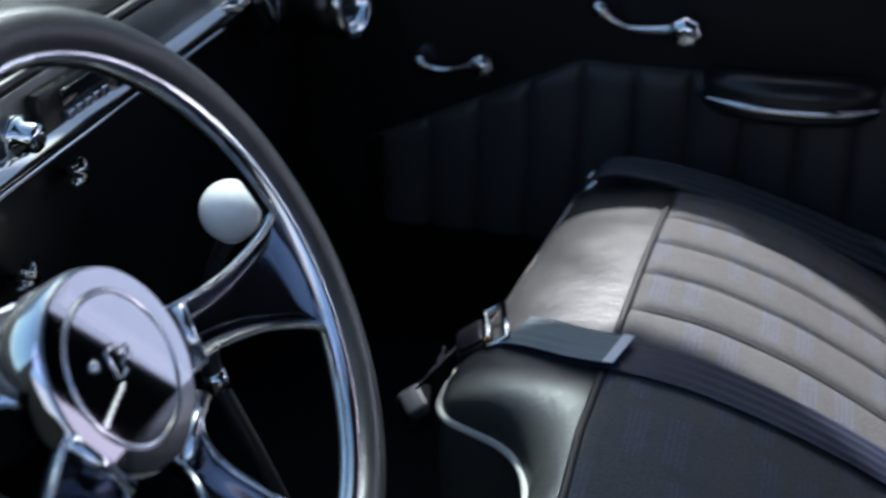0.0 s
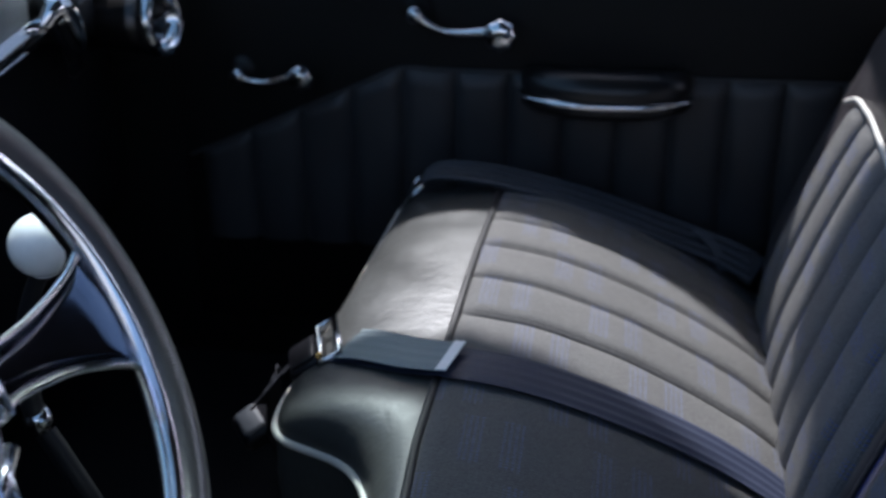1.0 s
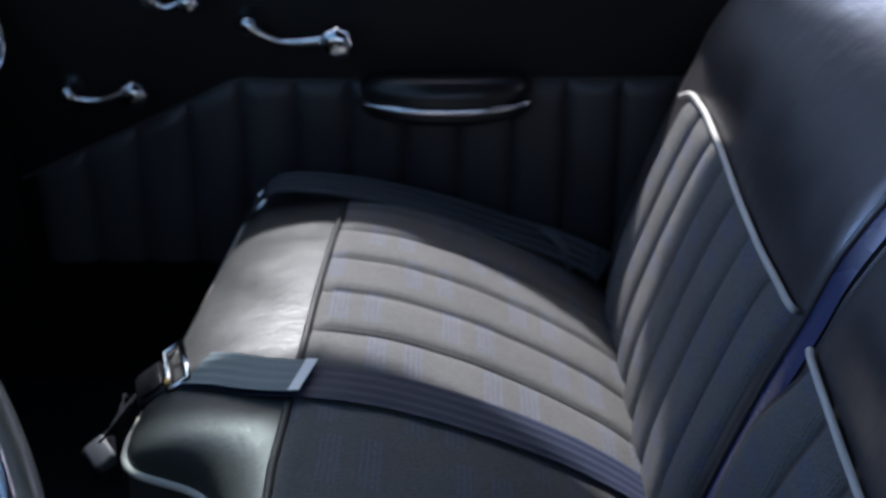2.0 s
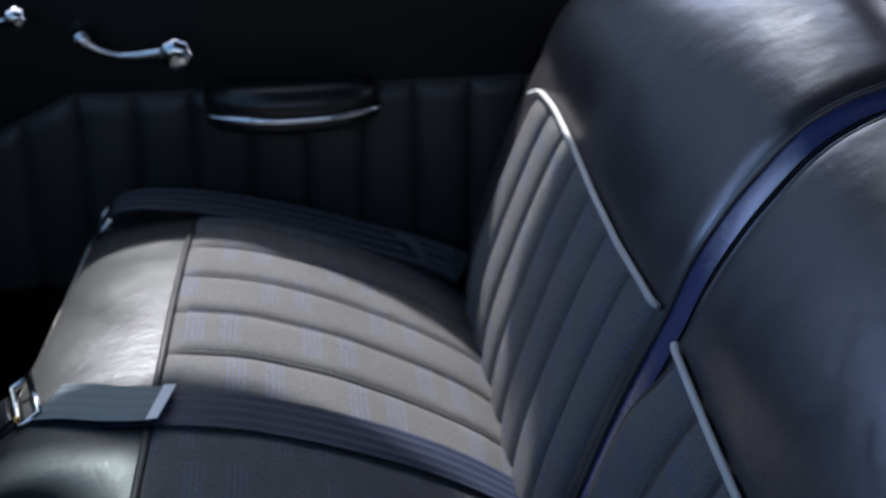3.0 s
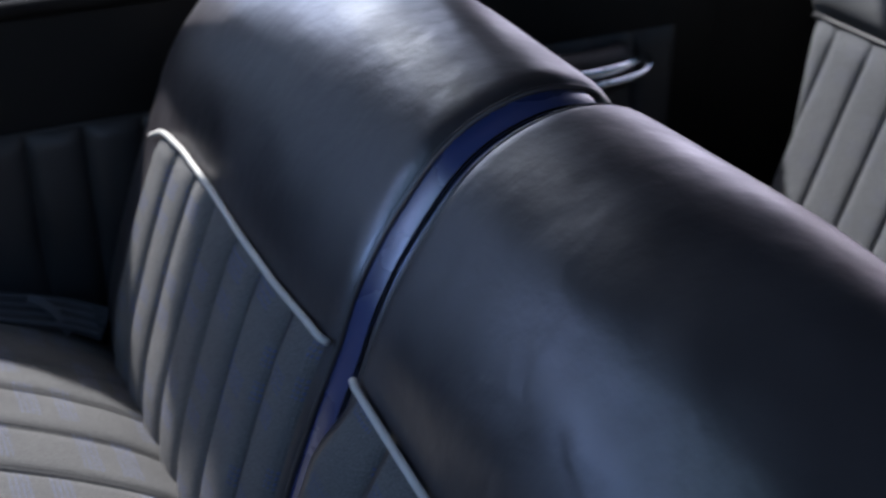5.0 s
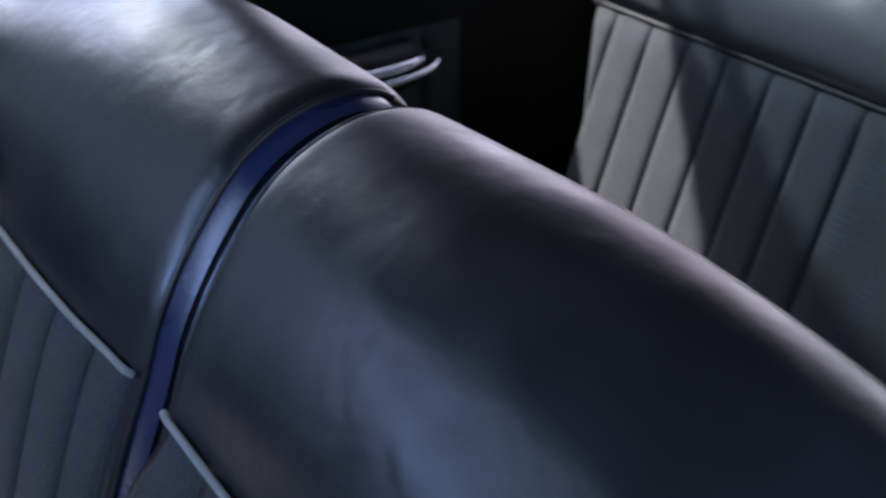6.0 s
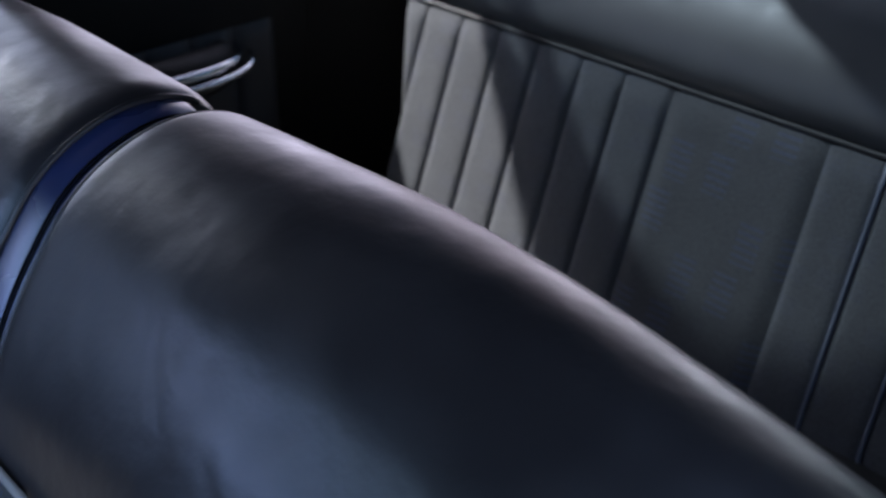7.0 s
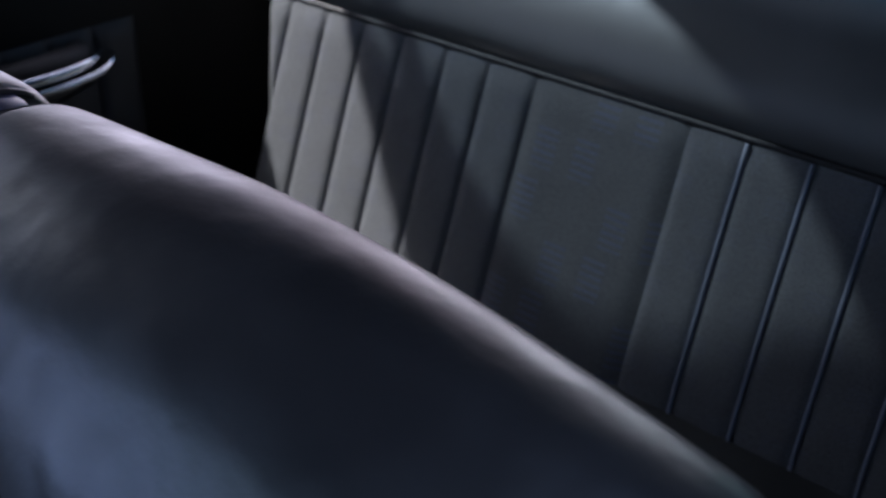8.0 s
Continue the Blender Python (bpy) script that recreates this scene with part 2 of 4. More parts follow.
def spline(pts, n):
    """Points along a Catmull-Rom curve through pts."""
    p = [Vector(q) for q in pts]
    p = [p[0] * 2 - p[1]] + p + [p[-1] * 2 - p[-2]]
    out = []
    m = len(p) - 3
    for k in range(n + 1):
        s = min(k / n * m, m - 1e-6)
        i = int(s)
        t = s - i
        a, b, c, d = p[i:i + 4]
        out.append(0.5 * ((2 * b) + (c - a) * t + (2 * a - 5 * b + 4 * c - d) * t * t + (3 * b - a - 3 * c + d) * t ** 3))
    return out


def tube(pts, r, sides=10, closed=False, bm=None, squash=None):
    """A tube along pts; r is a number or one per point; squash: (up vector, factor) flattens it along that vector."""
    bm = bm or bmesh.new()
    n = len(pts)
    rs = r if isinstance(r, (list, tuple)) else [r] * n
    rings, prev = [], None
    for i, p in enumerate(pts):
        p = Vector(p)
        a = Vector(pts[i - 1] if (i or closed) else pts[i])
        b = Vector(pts[(i + 1) % n] if (i < n - 1 or closed) else pts[i])
        d = (b - a).normalized()
        ref = prev if prev is not None else (Vector((0, 0, 1)) if abs(d.z) < 0.9 else Vector((1, 0, 0)))
        u = (ref - d * ref.dot(d)).normalized()
        w = d.cross(u)
        prev = u
        ring = []
        for k in range(sides):
            o = (u * math.cos(2 * math.pi * k / sides) + w * math.sin(2 * math.pi * k / sides)) * rs[i]
            if squash:
                o -= squash[0] * o.dot(squash[0]) * (1 - squash[1])
            ring.append(bm.verts.new(p + o))
        rings.append(ring)
    for i in range(n if closed else n - 1):
        r1, r2 = rings[i], rings[(i + 1) % n]
        for k in range(sides):
            bm.faces.new((r1[k], r1[(k + 1) % sides], r2[(k + 1) % sides], r2[k]))
    if not closed:
        cap(bm, rings[0][::-1])
        cap(bm, rings[-1])
    return bm


def lathe(profile, m, sides=32, bm=None):
    """A solid of revolution: profile of (radius, height) turned about the local z of m."""
    bm = bm or bmesh.new()
    rings = []
    for r, h in profile:
        if r < 1e-6:
            rings.append([bm.verts.new(m @ Vector((0, 0, h)))] * sides)
        else:
            rings.append([bm.verts.new(m @ Vector((r * math.cos(2 * math.pi * k / sides), r * math.sin(2 * math.pi * k / sides), h))) for k in range(sides)])
    for a, b in zip(rings, rings[1:]):
        for k in range(sides):
            q = [a[k], a[(k + 1) % sides], b[(k + 1) % sides], b[k]]
            q = [v for i, v in enumerate(q) if v not in q[:i]]
            if len(q) > 2:
                bm.faces.new(q)
    if profile[0][0] > 1e-6:
        cap(bm, rings[0][::-1])
    if profile[-1][0] > 1e-6:
        cap(bm, rings[-1])
    return bm


def block(lo, hi, bevel=0.004, bm=None, m=None, seg=2):
    """A box from corner to corner with rounded edges."""
    bm = bm or bmesh.new()
    lo, hi = Vector(lo), Vector(hi)
    made = bmesh.ops.create_cube(bm, size=1.0, matrix=Matrix.Translation((lo + hi) / 2) @ Matrix.Diagonal((*(hi - lo), 1)))
    vs = made["verts"]
    if bevel:
        es = list({e for v in vs for e in v.link_edges})
        res = bmesh.ops.bevel(bm, geom=es, offset=bevel, segments=seg, affect="EDGES", profile=0.5)
        vs = list({v for f in res["faces"] for v in f.verts} | {v for v in vs if v.is_valid})
    if m is not None:
        bmesh.ops.transform(bm, matrix=m, verts=[v for v in bm.verts] if made is None else vs)
    return bm


def plate(outline, depth, m, holes=(), bevel=0.0, bm=None):
    """A flat plate: outline in the local xy of m, extruded by depth along local z, with holes."""
    bm = bm or bmesh.new()
    edges = []
    for loop in (outline, *holes):
        vs = [bm.verts.new((x, y, 0)) for x, y in loop]
        edges += [bm.edges.new((vs[i], vs[(i + 1) % len(vs)])) for i in range(len(vs))]
    made = bmesh.ops.triangle_fill(bm, edges=edges, use_beauty=True)
    faces = [g for g in made["geom"] if isinstance(g, bmesh.types.BMFace)]
    ext = bmesh.ops.extrude_face_region(bm, geom=faces)
    bmesh.ops.translate(bm, vec=(0, 0, depth), verts=[g for g in ext["geom"] if isinstance(g, bmesh.types.BMVert)])
    bmesh.ops.transform(bm, matrix=m, verts=bm.verts)
    return bm


def smooth01(t):
    t = min(1.0, max(0.0, t))
    return t * t * (3 - 2 * t)


# ---- setting: the car's shell round the cabin ----
SIDE, FLOOR_Z, ROOF_Z = 0.70, 0.13, 1.34


def side_wall(name, y, windows, sign):
    m = Matrix(((1, 0, 0, 0), (0, 0, sign, y), (0, 1, 0, 0), (0, 0, 0, 1)))
    outline = [(-0.95, FLOOR_Z), (2.05, FLOOR_Z), (2.05, 0.86), (1.10, ROOF_Z), (0.06, ROOF_Z), (-0.15, 1.225), (-0.62, 0.92), (-0.95, 0.88)]
    ob = part(name, plate(outline, 0.014, m, windows), DOOR_SMOOTH, smooth=False)
    return tagged(ob, "black inner body side with open window apertures", "wall", kind="structure")


# openings out of view, outlined to place the sun on the seats
FRONT_WINDOW = [(-0.50, 0.76), (0.12, 0.76), (0.20, 0.797), (0.42, 0.79), (0.50, 0.76), (0.62, 0.76), (0.622, 0.86), (0.607, 0.935), (0.597, 0.985), (0.573, 1.12), (0.545, 1.08), (0.51, 1.00), (0.48, 0.995), (0.455, 1.05), (0.45, 1.21), (-0.13, 1.21)]
PILLAR_PANE = [(0.66, 0.80), (1.04, 0.80), (1.04, 1.09), (0.66, 1.09)]
WRAP_PANE = [(1.515, 1.050), (1.432, 1.158), (1.50, 1.126), (1.60, 1.076), (1.60, 1.050)]
QUARTER_WINDOW = [(1.20, 0.71), (1.90, 0.71), (1.80, 0.90), (1.62, 1.00), (1.54, 1.035), (1.20, 1.035)]
side_wall("wall_right", SIDE + 0.012, [FRONT_WINDOW, PILLAR_PANE, WRAP_PANE, QUARTER_WINDOW], 1)
side_wall("wall_left", -SIDE - 0.012, [[(-0.34, 0.95), (-0.05, 0.82), (1.02, 0.82), (1.00, 1.325), (0.07, 1.325), (-0.12, 1.20)]], -1)

floor = part("floor", block((-0.95, -SIDE - 0.08, FLOOR_Z - 0.05), (2.05, SIDE + 0.08, FLOOR_Z), 0), CARPET, smooth=False)
tagged(floor, "black carpeted car floor", "floor", kind="structure")
# unseen roof edges, cut to let sky in and keep sun off the cushion
ceiling = part("ceiling", block((0.24, -0.54, ROOF_Z), (1.10, SIDE + 0.07, ROOF_Z + 0.03), 0), HEADLINER, smooth=False)
tagged(ceiling, "dark cloth headliner", "ceiling", kind="structure")
header = part("windscreen_header", block((-0.172, -SIDE - 0.07, 0.0), (0.0, SIDE + 0.07, 0.03), 0.0, None, Matrix.Translation((0.25, 0, ROOF_Z)) @ pose(0, 0, 0, 0, -32, 0)), HEADLINER, smooth=False)
tagged(header, "unseen dark lined header above the windscreen opening", "ceiling", kind="structure")
fire = part("wall_front", block((-1.0, -SIDE - 0.07, FLOOR_Z - 0.05), (-0.95, SIDE + 0.07, 0.9), 0), BLACK_PAINT, smooth=False)
tagged(fire, "black firewall under the dashboard", "wall", kind="structure")
rear = part("wall_rear", block((2.05, -SIDE - 0.07, FLOOR_Z - 0.05), (2.1, SIDE + 0.07, 0.86), 0), BLACK_PAINT, smooth=False)
tagged(rear, "black bulkhead behind the rear seat", "wall", kind="structure")
shelf = part("parcel_shelf", block((1.72, -SIDE, 0.78), (2.05, SIDE, 0.80), 0.004), CARPET, smooth=False)
tagged(shelf, "black carpeted parcel shelf behind the rear seat", "shelf", kind="structure")
bm = bmesh.new()
bmesh.ops.create_grid(bm, x_segments=4, y_segments=4, size=300)
bmesh.ops.translate(bm, vec=(0, 0, -0.25), verts=bm.verts)
tagged(part("ground", bm, GROUND, smooth=False), "grey paved ground outside the car", "ground", kind="structure")


# unseen roof and panes, outlined to draw the sun's edges on the rear seat
SLOPE = Matrix.Translation((1.105, 0, 1.345)) @ pose(0, 0, 0, 0, 26.8, 0)
GLASS_EDGE = [(0.265, 0.60), (0.285, 0.655), (0.34, 0.70), (0.63, 0.70), (0.63, 0.31), (0.51, 0.246), (0.44, 0.165), (0.40, 0.14), (0.328, 0.14), (0.310, 0.28), (0.278, 0.42)]
glass = part("window_rear", plate([(x + 0.01 * (x - 0.45), y + 0.01 * (y - 0.45)) for x, y in GLASS_EDGE], 0.006, SLOPE @ Matrix.Translation((0, 0, -0.003))), TINTED, smooth=False)
tagged(glass, "unseen dark tinted sloping rear window glass", "window", kind="structure")
corner = part("dimming_pane", plate(WRAP_PANE, 0.006, Matrix(((1, 0, 0, 0), (0, 0, 1, SIDE + 0.016), (0, 1, 0, 0), (0, 0, 0, 1)))), TINTED, smooth=False)
tagged(corner, "small unseen tinted pane added to dim the sun", "window", kind="structure")
pane = part("window_back", block((0.802, -SIDE - 0.01, -0.003), (1.065, SIDE + 0.01, 0.003), 0, None, SLOPE), CLEAR, smooth=False)
tagged(pane, "clear low back window glass", "window", kind="structure")
deck = part("roof_rear", plate([(-0.01, -SIDE - 0.07), (0.80, -SIDE - 0.07), (0.80, SIDE + 0.01), (-0.01, SIDE + 0.01)], 0.03, SLOPE @ Matrix.Translation((0, 0, -0.015)), [GLASS_EDGE]), HEADLINER, smooth=False)
tagged(deck, "unseen dark lined sloping rear roof", "ceiling", kind="structure")
screen = part("window_front", block((0.0, -SIDE, -0.003), (0.80, SIDE, 0.003), 0, None, Matrix.Translation((-0.53, 0, 0.915)) @ pose(0, 0, 0, 0, -31.5, 0)), CLEAR, smooth=False)
tagged(screen, "clear raked windscreen glass", "window", kind="structure")
# unseen walls added to block low sky; gaps leave bright strips for reflections
for x0, x1 in ((-16, 4.1), (4.75, 5.45), (5.62, 12)):
    far_wall = part("wall_sky_block", block((x0, 6.0, -0.25), (x1, 6.2, 5.4), 0), SKY_BLOCK_WALL, smooth=False)
    tagged(far_wall, "unseen plain pale grey wall added to block low sky", "wall", kind="structure")
# unseen wall added for pale reflections and bounce on the driver's side
yard = part("wall_bounce", block((-9, -4.2, -0.25), (9, -4.0, 2.2), 0), BLUE_WALL, smooth=False)
tagged(yard, "unseen plain pale blue wall added for reflections and bounce", "wall", kind="structure")


# ---- front bench cushion ----
def front_lip(y):
    """How far forward the cushion reaches: it is cut back round the gear lever in the middle."""
    d = abs(y + 0.06)
    reach = ((0.0, 0.176), (0.033, 0.173), (0.057, 0.166), (0.080, 0.154), (0.098, 0.138), (0.113, 0.109), (0.119, 0.090), (0.128, 0.072), (0.148, 0.061), (0.177, 0.059), (0.30, 0.072), (0.66, 0.102))
    ds, xs = [r[0] for r in reach], [r[1] for r in reach]
    return sum(float(np.interp(d + o, ds, xs)) for o in (-0.006, 0.0, 0.006)) / 3


def lip_height(y):
    return 0.455 - 0.012 * smooth01((abs(y + 0.06) - 0.16) / 0.3)


def crown(y):
    return 1 - 0.075 * max(0.0, (abs(y) - 0.25) / 0.37) ** 2.2


def cushion_top(x, y):
    pts = ((0.228, 0.512), (0.30, 0.501), (0.38, 0.472), (0.46, 0.432), (0.53, 0.388), (0.57, 0.35))
    xs, zs = [p[0] for p in pts], [p[1] for p in pts]
    z = float(np.interp(x, xs, zs))
    z2 = float(np.interp(x + 0.02, xs, zs)) + float(np.interp(x - 0.02, xs, zs))
    return (z * 0.4 + z2 * 0.3) * crown(y)


CUSHION_PLEATS = [0.60, 0.545, 0.465, 0.385, 0.305, 0.225, 0.145, -0.265, -0.335, -0.415, -0.495, -0.60]


def seam_x(y):
    """The cross seam behind the leather nose, a little further forward in the middle."""
    return 0.211 + 0.034 * min(abs(y), 0.5)


def cushion_body(u, v):
    y = -0.62 + 1.24 * v
    e = max(0.0, (abs(y) - 0.585) / 0.035)
    lip, drop = front_lip(y), 0.035 * (1 - math.sqrt(max(0.0, 1 - e * e)))
    if u < 0.2:
        t = u / 0.2
        return Vector((lip + 0.035 * (1 - t) ** 2 - 0.008 * math.sin(math.pi * t) + drop, y, 0.22 + (lip_height(y) - 0.222) * t))
    sx = seam_x(y)
    if u < 0.6:
        a = (u - 0.2) / 0.4 * math.pi / 2
        top = cushion_top(sx, y) - drop
        h = lip_height(y) - 0.002
        return Vector((sx - (sx - lip - drop) * math.cos(a) ** 0.9, y, h + (top - h) * math.sin(a) ** 0.85))
    t = (u - 0.6) / 0.4
    x = sx + (0.60 - sx) * t
    return Vector((x, y, cushion_top(min(x, 0.575), y) - drop - 0.003 * min(1, t * 30)))


bench = thing("bench_cushion", "black leather front bench cushion with a grey pleated tweed centre", "car seat", (0.3, 0, 0.22))


def under(parent, ob):
    """Hang ob under parent without moving it."""
    ob.parent = parent
    ob.matrix_parent_inverse = parent.matrix_basis.inverted()
    return ob


bm, vs = sheet(cushion_body, 70, 248)
back = [bm.verts.new(Vector((0.60, v.co.y, 0.22))) for v in vs[0]]
for i in range(len(back) - 1):
    bm.faces.new((vs[0][i], vs[0][i + 1], back[i + 1], back[i]))
    bm.faces.new((vs[-1][i], vs[-1][i + 1], back[i + 1], back[i]))
for k in (0, -1):
    cap(bm, [r[k] for r in vs] + [back[k]])
under(bench, part("body", bm, WORN_LEATHER))


def cushion_pleat(y0, y1):
    def fn(u, v):
        y = y0 + (y1 - y0) * v
        x = seam_x(y) + 0.004 + (0.575 - seam_x(y) - 0.004) * u
        w = min(v, 1 - v) * abs(y1 - y0)
        puff = 0.0090 * (1 - math.exp(-w / 0.0050)) - 0.0038
        puff *= min(1.0, u * 18 + 0.25)
        puff += 0.0012 * noise.noise(Vector((x * 14, y * 14, 3))) * min(1, w / 0.01)
        return Vector((x, y, cushion_top(x, y) + puff))
    return sheet(fn, 48, 14)[0]


for a, b in zip(CUSHION_PLEATS, CUSHION_PLEATS[1:]):
    under(bench, part("pleat", cushion_pleat(b, a), CUSHION_CLOTH, label="grey tweed pleat with pale blue stitches"))
under(bench, part("seam_welt", tube([(seam_x(y), y, cushion_top(seam_x(y), y) + 0.001) for y in np.linspace(-0.6, 0.6, 90)], 0.0042, 8), SEAM_BLACK))
under(bench, part("piping", tube([(front_lip(y) - 0.002, y, lip_height(y)) for y in np.linspace(-0.6, 0.6, 260)], 0.0042, 8), PIPING, label="cream piping along the front edge"))

# ---- front seat backs ----
BACK_PROFILE = [(0.560, 0.30), (0.556, 0.36), (0.566, 0.43), (0.590, 0.51), (0.617, 0.585), (0.643, 0.648), (0.660, 0.695), (0.682, 0.737),
                (0.706, 0.772), (0.735, 0.806), (0.770, 0.829), (0.812, 0.842), (0.852, 0.841), (0.888, 0.824), (0.908, 0.785), (0.908, 0.70),
                (0.890, 0.52), (0.870, 0.30)]
BACK_LINE = spline([(x, 0, z) for x, z in BACK_PROFILE], 110)


def back_body(y0, y1, r_in, d_in, r_out, fall):
    """A stuffed seat back between y0 (inner end) and y1 (outer end), rounded over at both ends."""
    s = 1 if y1 > y0 else -1
    w = abs(y1 - y0)

    def fn(u, v):
        p = BACK_LINE[min(110, int(round(u * 110)))]
        q = BACK_LINE[max(0, int(round(u * 110)) - 1)]
        q2 = BACK_LINE[min(110, int(round(u * 110)) + 1)]
        d = (q2 - q).normalized()
        nrm = Vector((-d.z, 0, d.x))
        # rows bunch up at the ends
        t = 0.5 - 0.5 * math.cos(math.pi * v)
        y = w * t
        inner, outer = max(0.0, 1 - y / r_in), max(0.0, 1 - (w - y) / r_out)
        pull = d_in * (1 - math.sqrt(max(0, 1 - inner * inner))) + r_out * (1 - math.sqrt(max(0, 1 - outer * outer)))
        sag = 0.006 * math.sin(math.pi * t) + 0.0012 * noise.noise(Vector((u * 6, y0 + s * y * 4, 1.7))) + 0.0005 * noise.noise(Vector((u * 17, y0 + s * y * 12, 4.1)))
        lower = fall * max(0.0, (y - 0.2) / 0.38) ** 1.5 * smooth01((p.z - 0.66) / 0.16)
        return Vector((p.x, y0 + s * y + creep(y0 + s * y, p.z) * (p.x < 0.75), p.z - lower)) + nrm * (sag * smooth01((p.z - 0.62) / 0.1) - pull)
    bm, vs = sheet(fn, 110, 48)
    for k in (0, -1):
        cap(bm, [r[k] for r in vs])
    return bm


def face_at(z):
    """x of the seat back's front at height z."""
    for a, b in zip(BACK_LINE, BACK_LINE[1:]):
        if a.z <= z <= b.z and a.x < 0.8:
            return a.x + (b.x - a.x) * (z - a.z) / (b.z - a.z)
    return 0.556


FAR_PLEATS = [0.030, 0.101, 0.183, 0.258, 0.328, 0.398, 0.467, 0.552]
PIPE_Z = 0.650


def pipe_top(y, y_out):
    """Height of the piping over the pleats, turned down towards the outer end."""
    if y > 0:
        ys = (0.02, 0.055, 0.14, 0.235, 0.34, 0.45, 0.52, 0.54, 0.552)
        zs = (0.650, 0.6495, 0.645, 0.645, 0.649, 0.649, 0.642, 0.634, 0.622)
        return sum(float(np.interp(y + o, ys, zs)) for o in (-0.012, 0.0, 0.012)) / 3
    d = max(0.0, 1 - (y_out - abs(y)) / 0.07)
    return PIPE_Z - 0.010 * math.sin(min(1, max(0, abs(y) - 0.03) / 0.5) * math.pi) - 0.07 * d ** 2.5


def creep(y, z):
    """How far the driver's seat back leans over the gap below its piping."""
    return 0.030 * smooth01((0.645 - z) / 0.085) * max(0.0, 1 - abs(y + 0.03) / 0.12) if y < 0 else 0.0


def inner_pull(y, y_in):
    """How far a seat back has fallen away at y, near its inner end."""
    r, d = (0.024, 0.008) if y_in > 0 else (0.013, 0.006)
    e = max(0.0, 1 - abs(y - y_in) / r)
    return d * (1 - math.sqrt(max(0.0, 1 - e * e)))


def back_pleat(y0, y1, y_out, y_in):
    def fn(u, v):
        y = y0 + (y1 - y0) * v
        w = min(v, 1 - v) * abs(y1 - y0)
        z = 0.335 + (pipe_top(y, y_out) - 0.335) * u
        puff = 0.0130 * (1 - math.exp(-w / 0.007)) - 0.0042
        puff *= min(1, (1 - u) * 12 + 0.3)
        edge = max(0.0, 1 - ((0.556 if y > 0 else y_out) - abs(y)) / 0.05)
        puff -= 0.03 * (1 - math.sqrt(max(0, 1 - edge * edge))) + inner_pull(y, y_in)
        d = Vector((-0.93, 0, 0.36))
        return Vector((face_at(z), y + creep(y, z), z)) + d * puff
    return sheet(fn, 44, 16)[0]


def seat_back(name, label, y_in, y_out, pleats):
    s = 1 if y_out > 0 else -1
    ob = thing(name, label, "car seat", (0.73, (y_in + y_out) / 2, 0.30), group="front seat backs")
    under(ob, part("body", back_body(y_in, y_out, *((0.024, 0.008) if s > 0 else (0.013, 0.006)), 0.045 if s > 0 else 0.06, 0.018 if s > 0 else 0.045), BLACK_LEATHER))
    for a, b in zip(pleats, pleats[1:]):
        under(ob, part("pleat", back_pleat(a, b, abs(y_out) - 0.02, y_in), BACK_CLOTH, label="grey tweed pleat with blue stitches"))
    ys = [y_in + s * 0.004 + (pleats[-1] - y_in - s * 0.004) * t for t in np.linspace(0, 1, 60)]
    line = [Vector((face_at(pipe_top(y, abs(y_out) - 0.02)) - 0.006 + inner_pull(y, y_in) * 0.93, y, pipe_top(y, abs(y_out) - 0.02) + 0.002)) for y in ys]
    under(ob, part("piping", tube(line, 0.0034, 8), PIPING, label="cream piping above the pleats"))
    if s > 0:
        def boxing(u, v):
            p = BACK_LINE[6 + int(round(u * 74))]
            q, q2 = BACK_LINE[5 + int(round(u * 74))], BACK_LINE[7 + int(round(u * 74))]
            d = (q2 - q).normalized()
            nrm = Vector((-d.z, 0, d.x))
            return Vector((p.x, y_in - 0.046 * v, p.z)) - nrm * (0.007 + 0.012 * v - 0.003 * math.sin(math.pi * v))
        under(ob, part("side_strip", sheet(boxing, 74, 12)[0], SKY_SHEEN_VINYL, label="black vinyl strip filling the gap, blue sky sheen in its colour"))
        for v, r in ((0.60, 0.0011), (0.66, 0.0008)):
            seam = [boxing(k / 74, v) + Vector((-0.0006, -0.0002, 0.0004)) for k in range(75)]
            under(ob, part("strip_seam", tube(seam, r, 6), DOOR_SMOOTH, label="dark stitched seam along the strip"))
    edge = []
    for k in range(4, 84):
        d = (BACK_LINE[k + 1] - BACK_LINE[k - 1]).normalized()
        edge.append(Vector((BACK_LINE[k].x, y_in + s * 0.001, BACK_LINE[k].z)) - Vector((-d.z, 0, d.x)) * (0.006 if s > 0 else 0.004))
    under(ob, part("edge_welt", tube(edge, 0.0030, 8), BLACK_LEATHER))
    return ob


seat_back("front_seat", "black leather passenger seat back with grey tweed pleats and cream piping", 0.020, 0.628, FAR_PLEATS)
seat_back("front_seat", "black leather driver seat back with grey tweed pleats and cream piping", -0.030, -0.645,
          [-0.040, -0.107, -0.174, -0.246, -0.318, -0.390, -0.462, -0.534, -0.60])

# ---- rear bench ----
REAR_PLEATS = [0.573, 0.511, 0.441, 0.370, 0.299, 0.224, 0.154, 0.081, -0.133, -0.205, -0.281, -0.355, -0.428, -0.50, -0.572, -0.64]


def rear_face(z):
    return float(np.interp(z, (0.20, 0.36, 0.513, 0.62, 0.66), (1.43, 1.468, 1.524, 1.564, 1.58)))


rear_seat = thing("rear_seat", "grey pleated tweed rear bench with a black leather top roll", "car seat", (1.65, 0, 0.2))


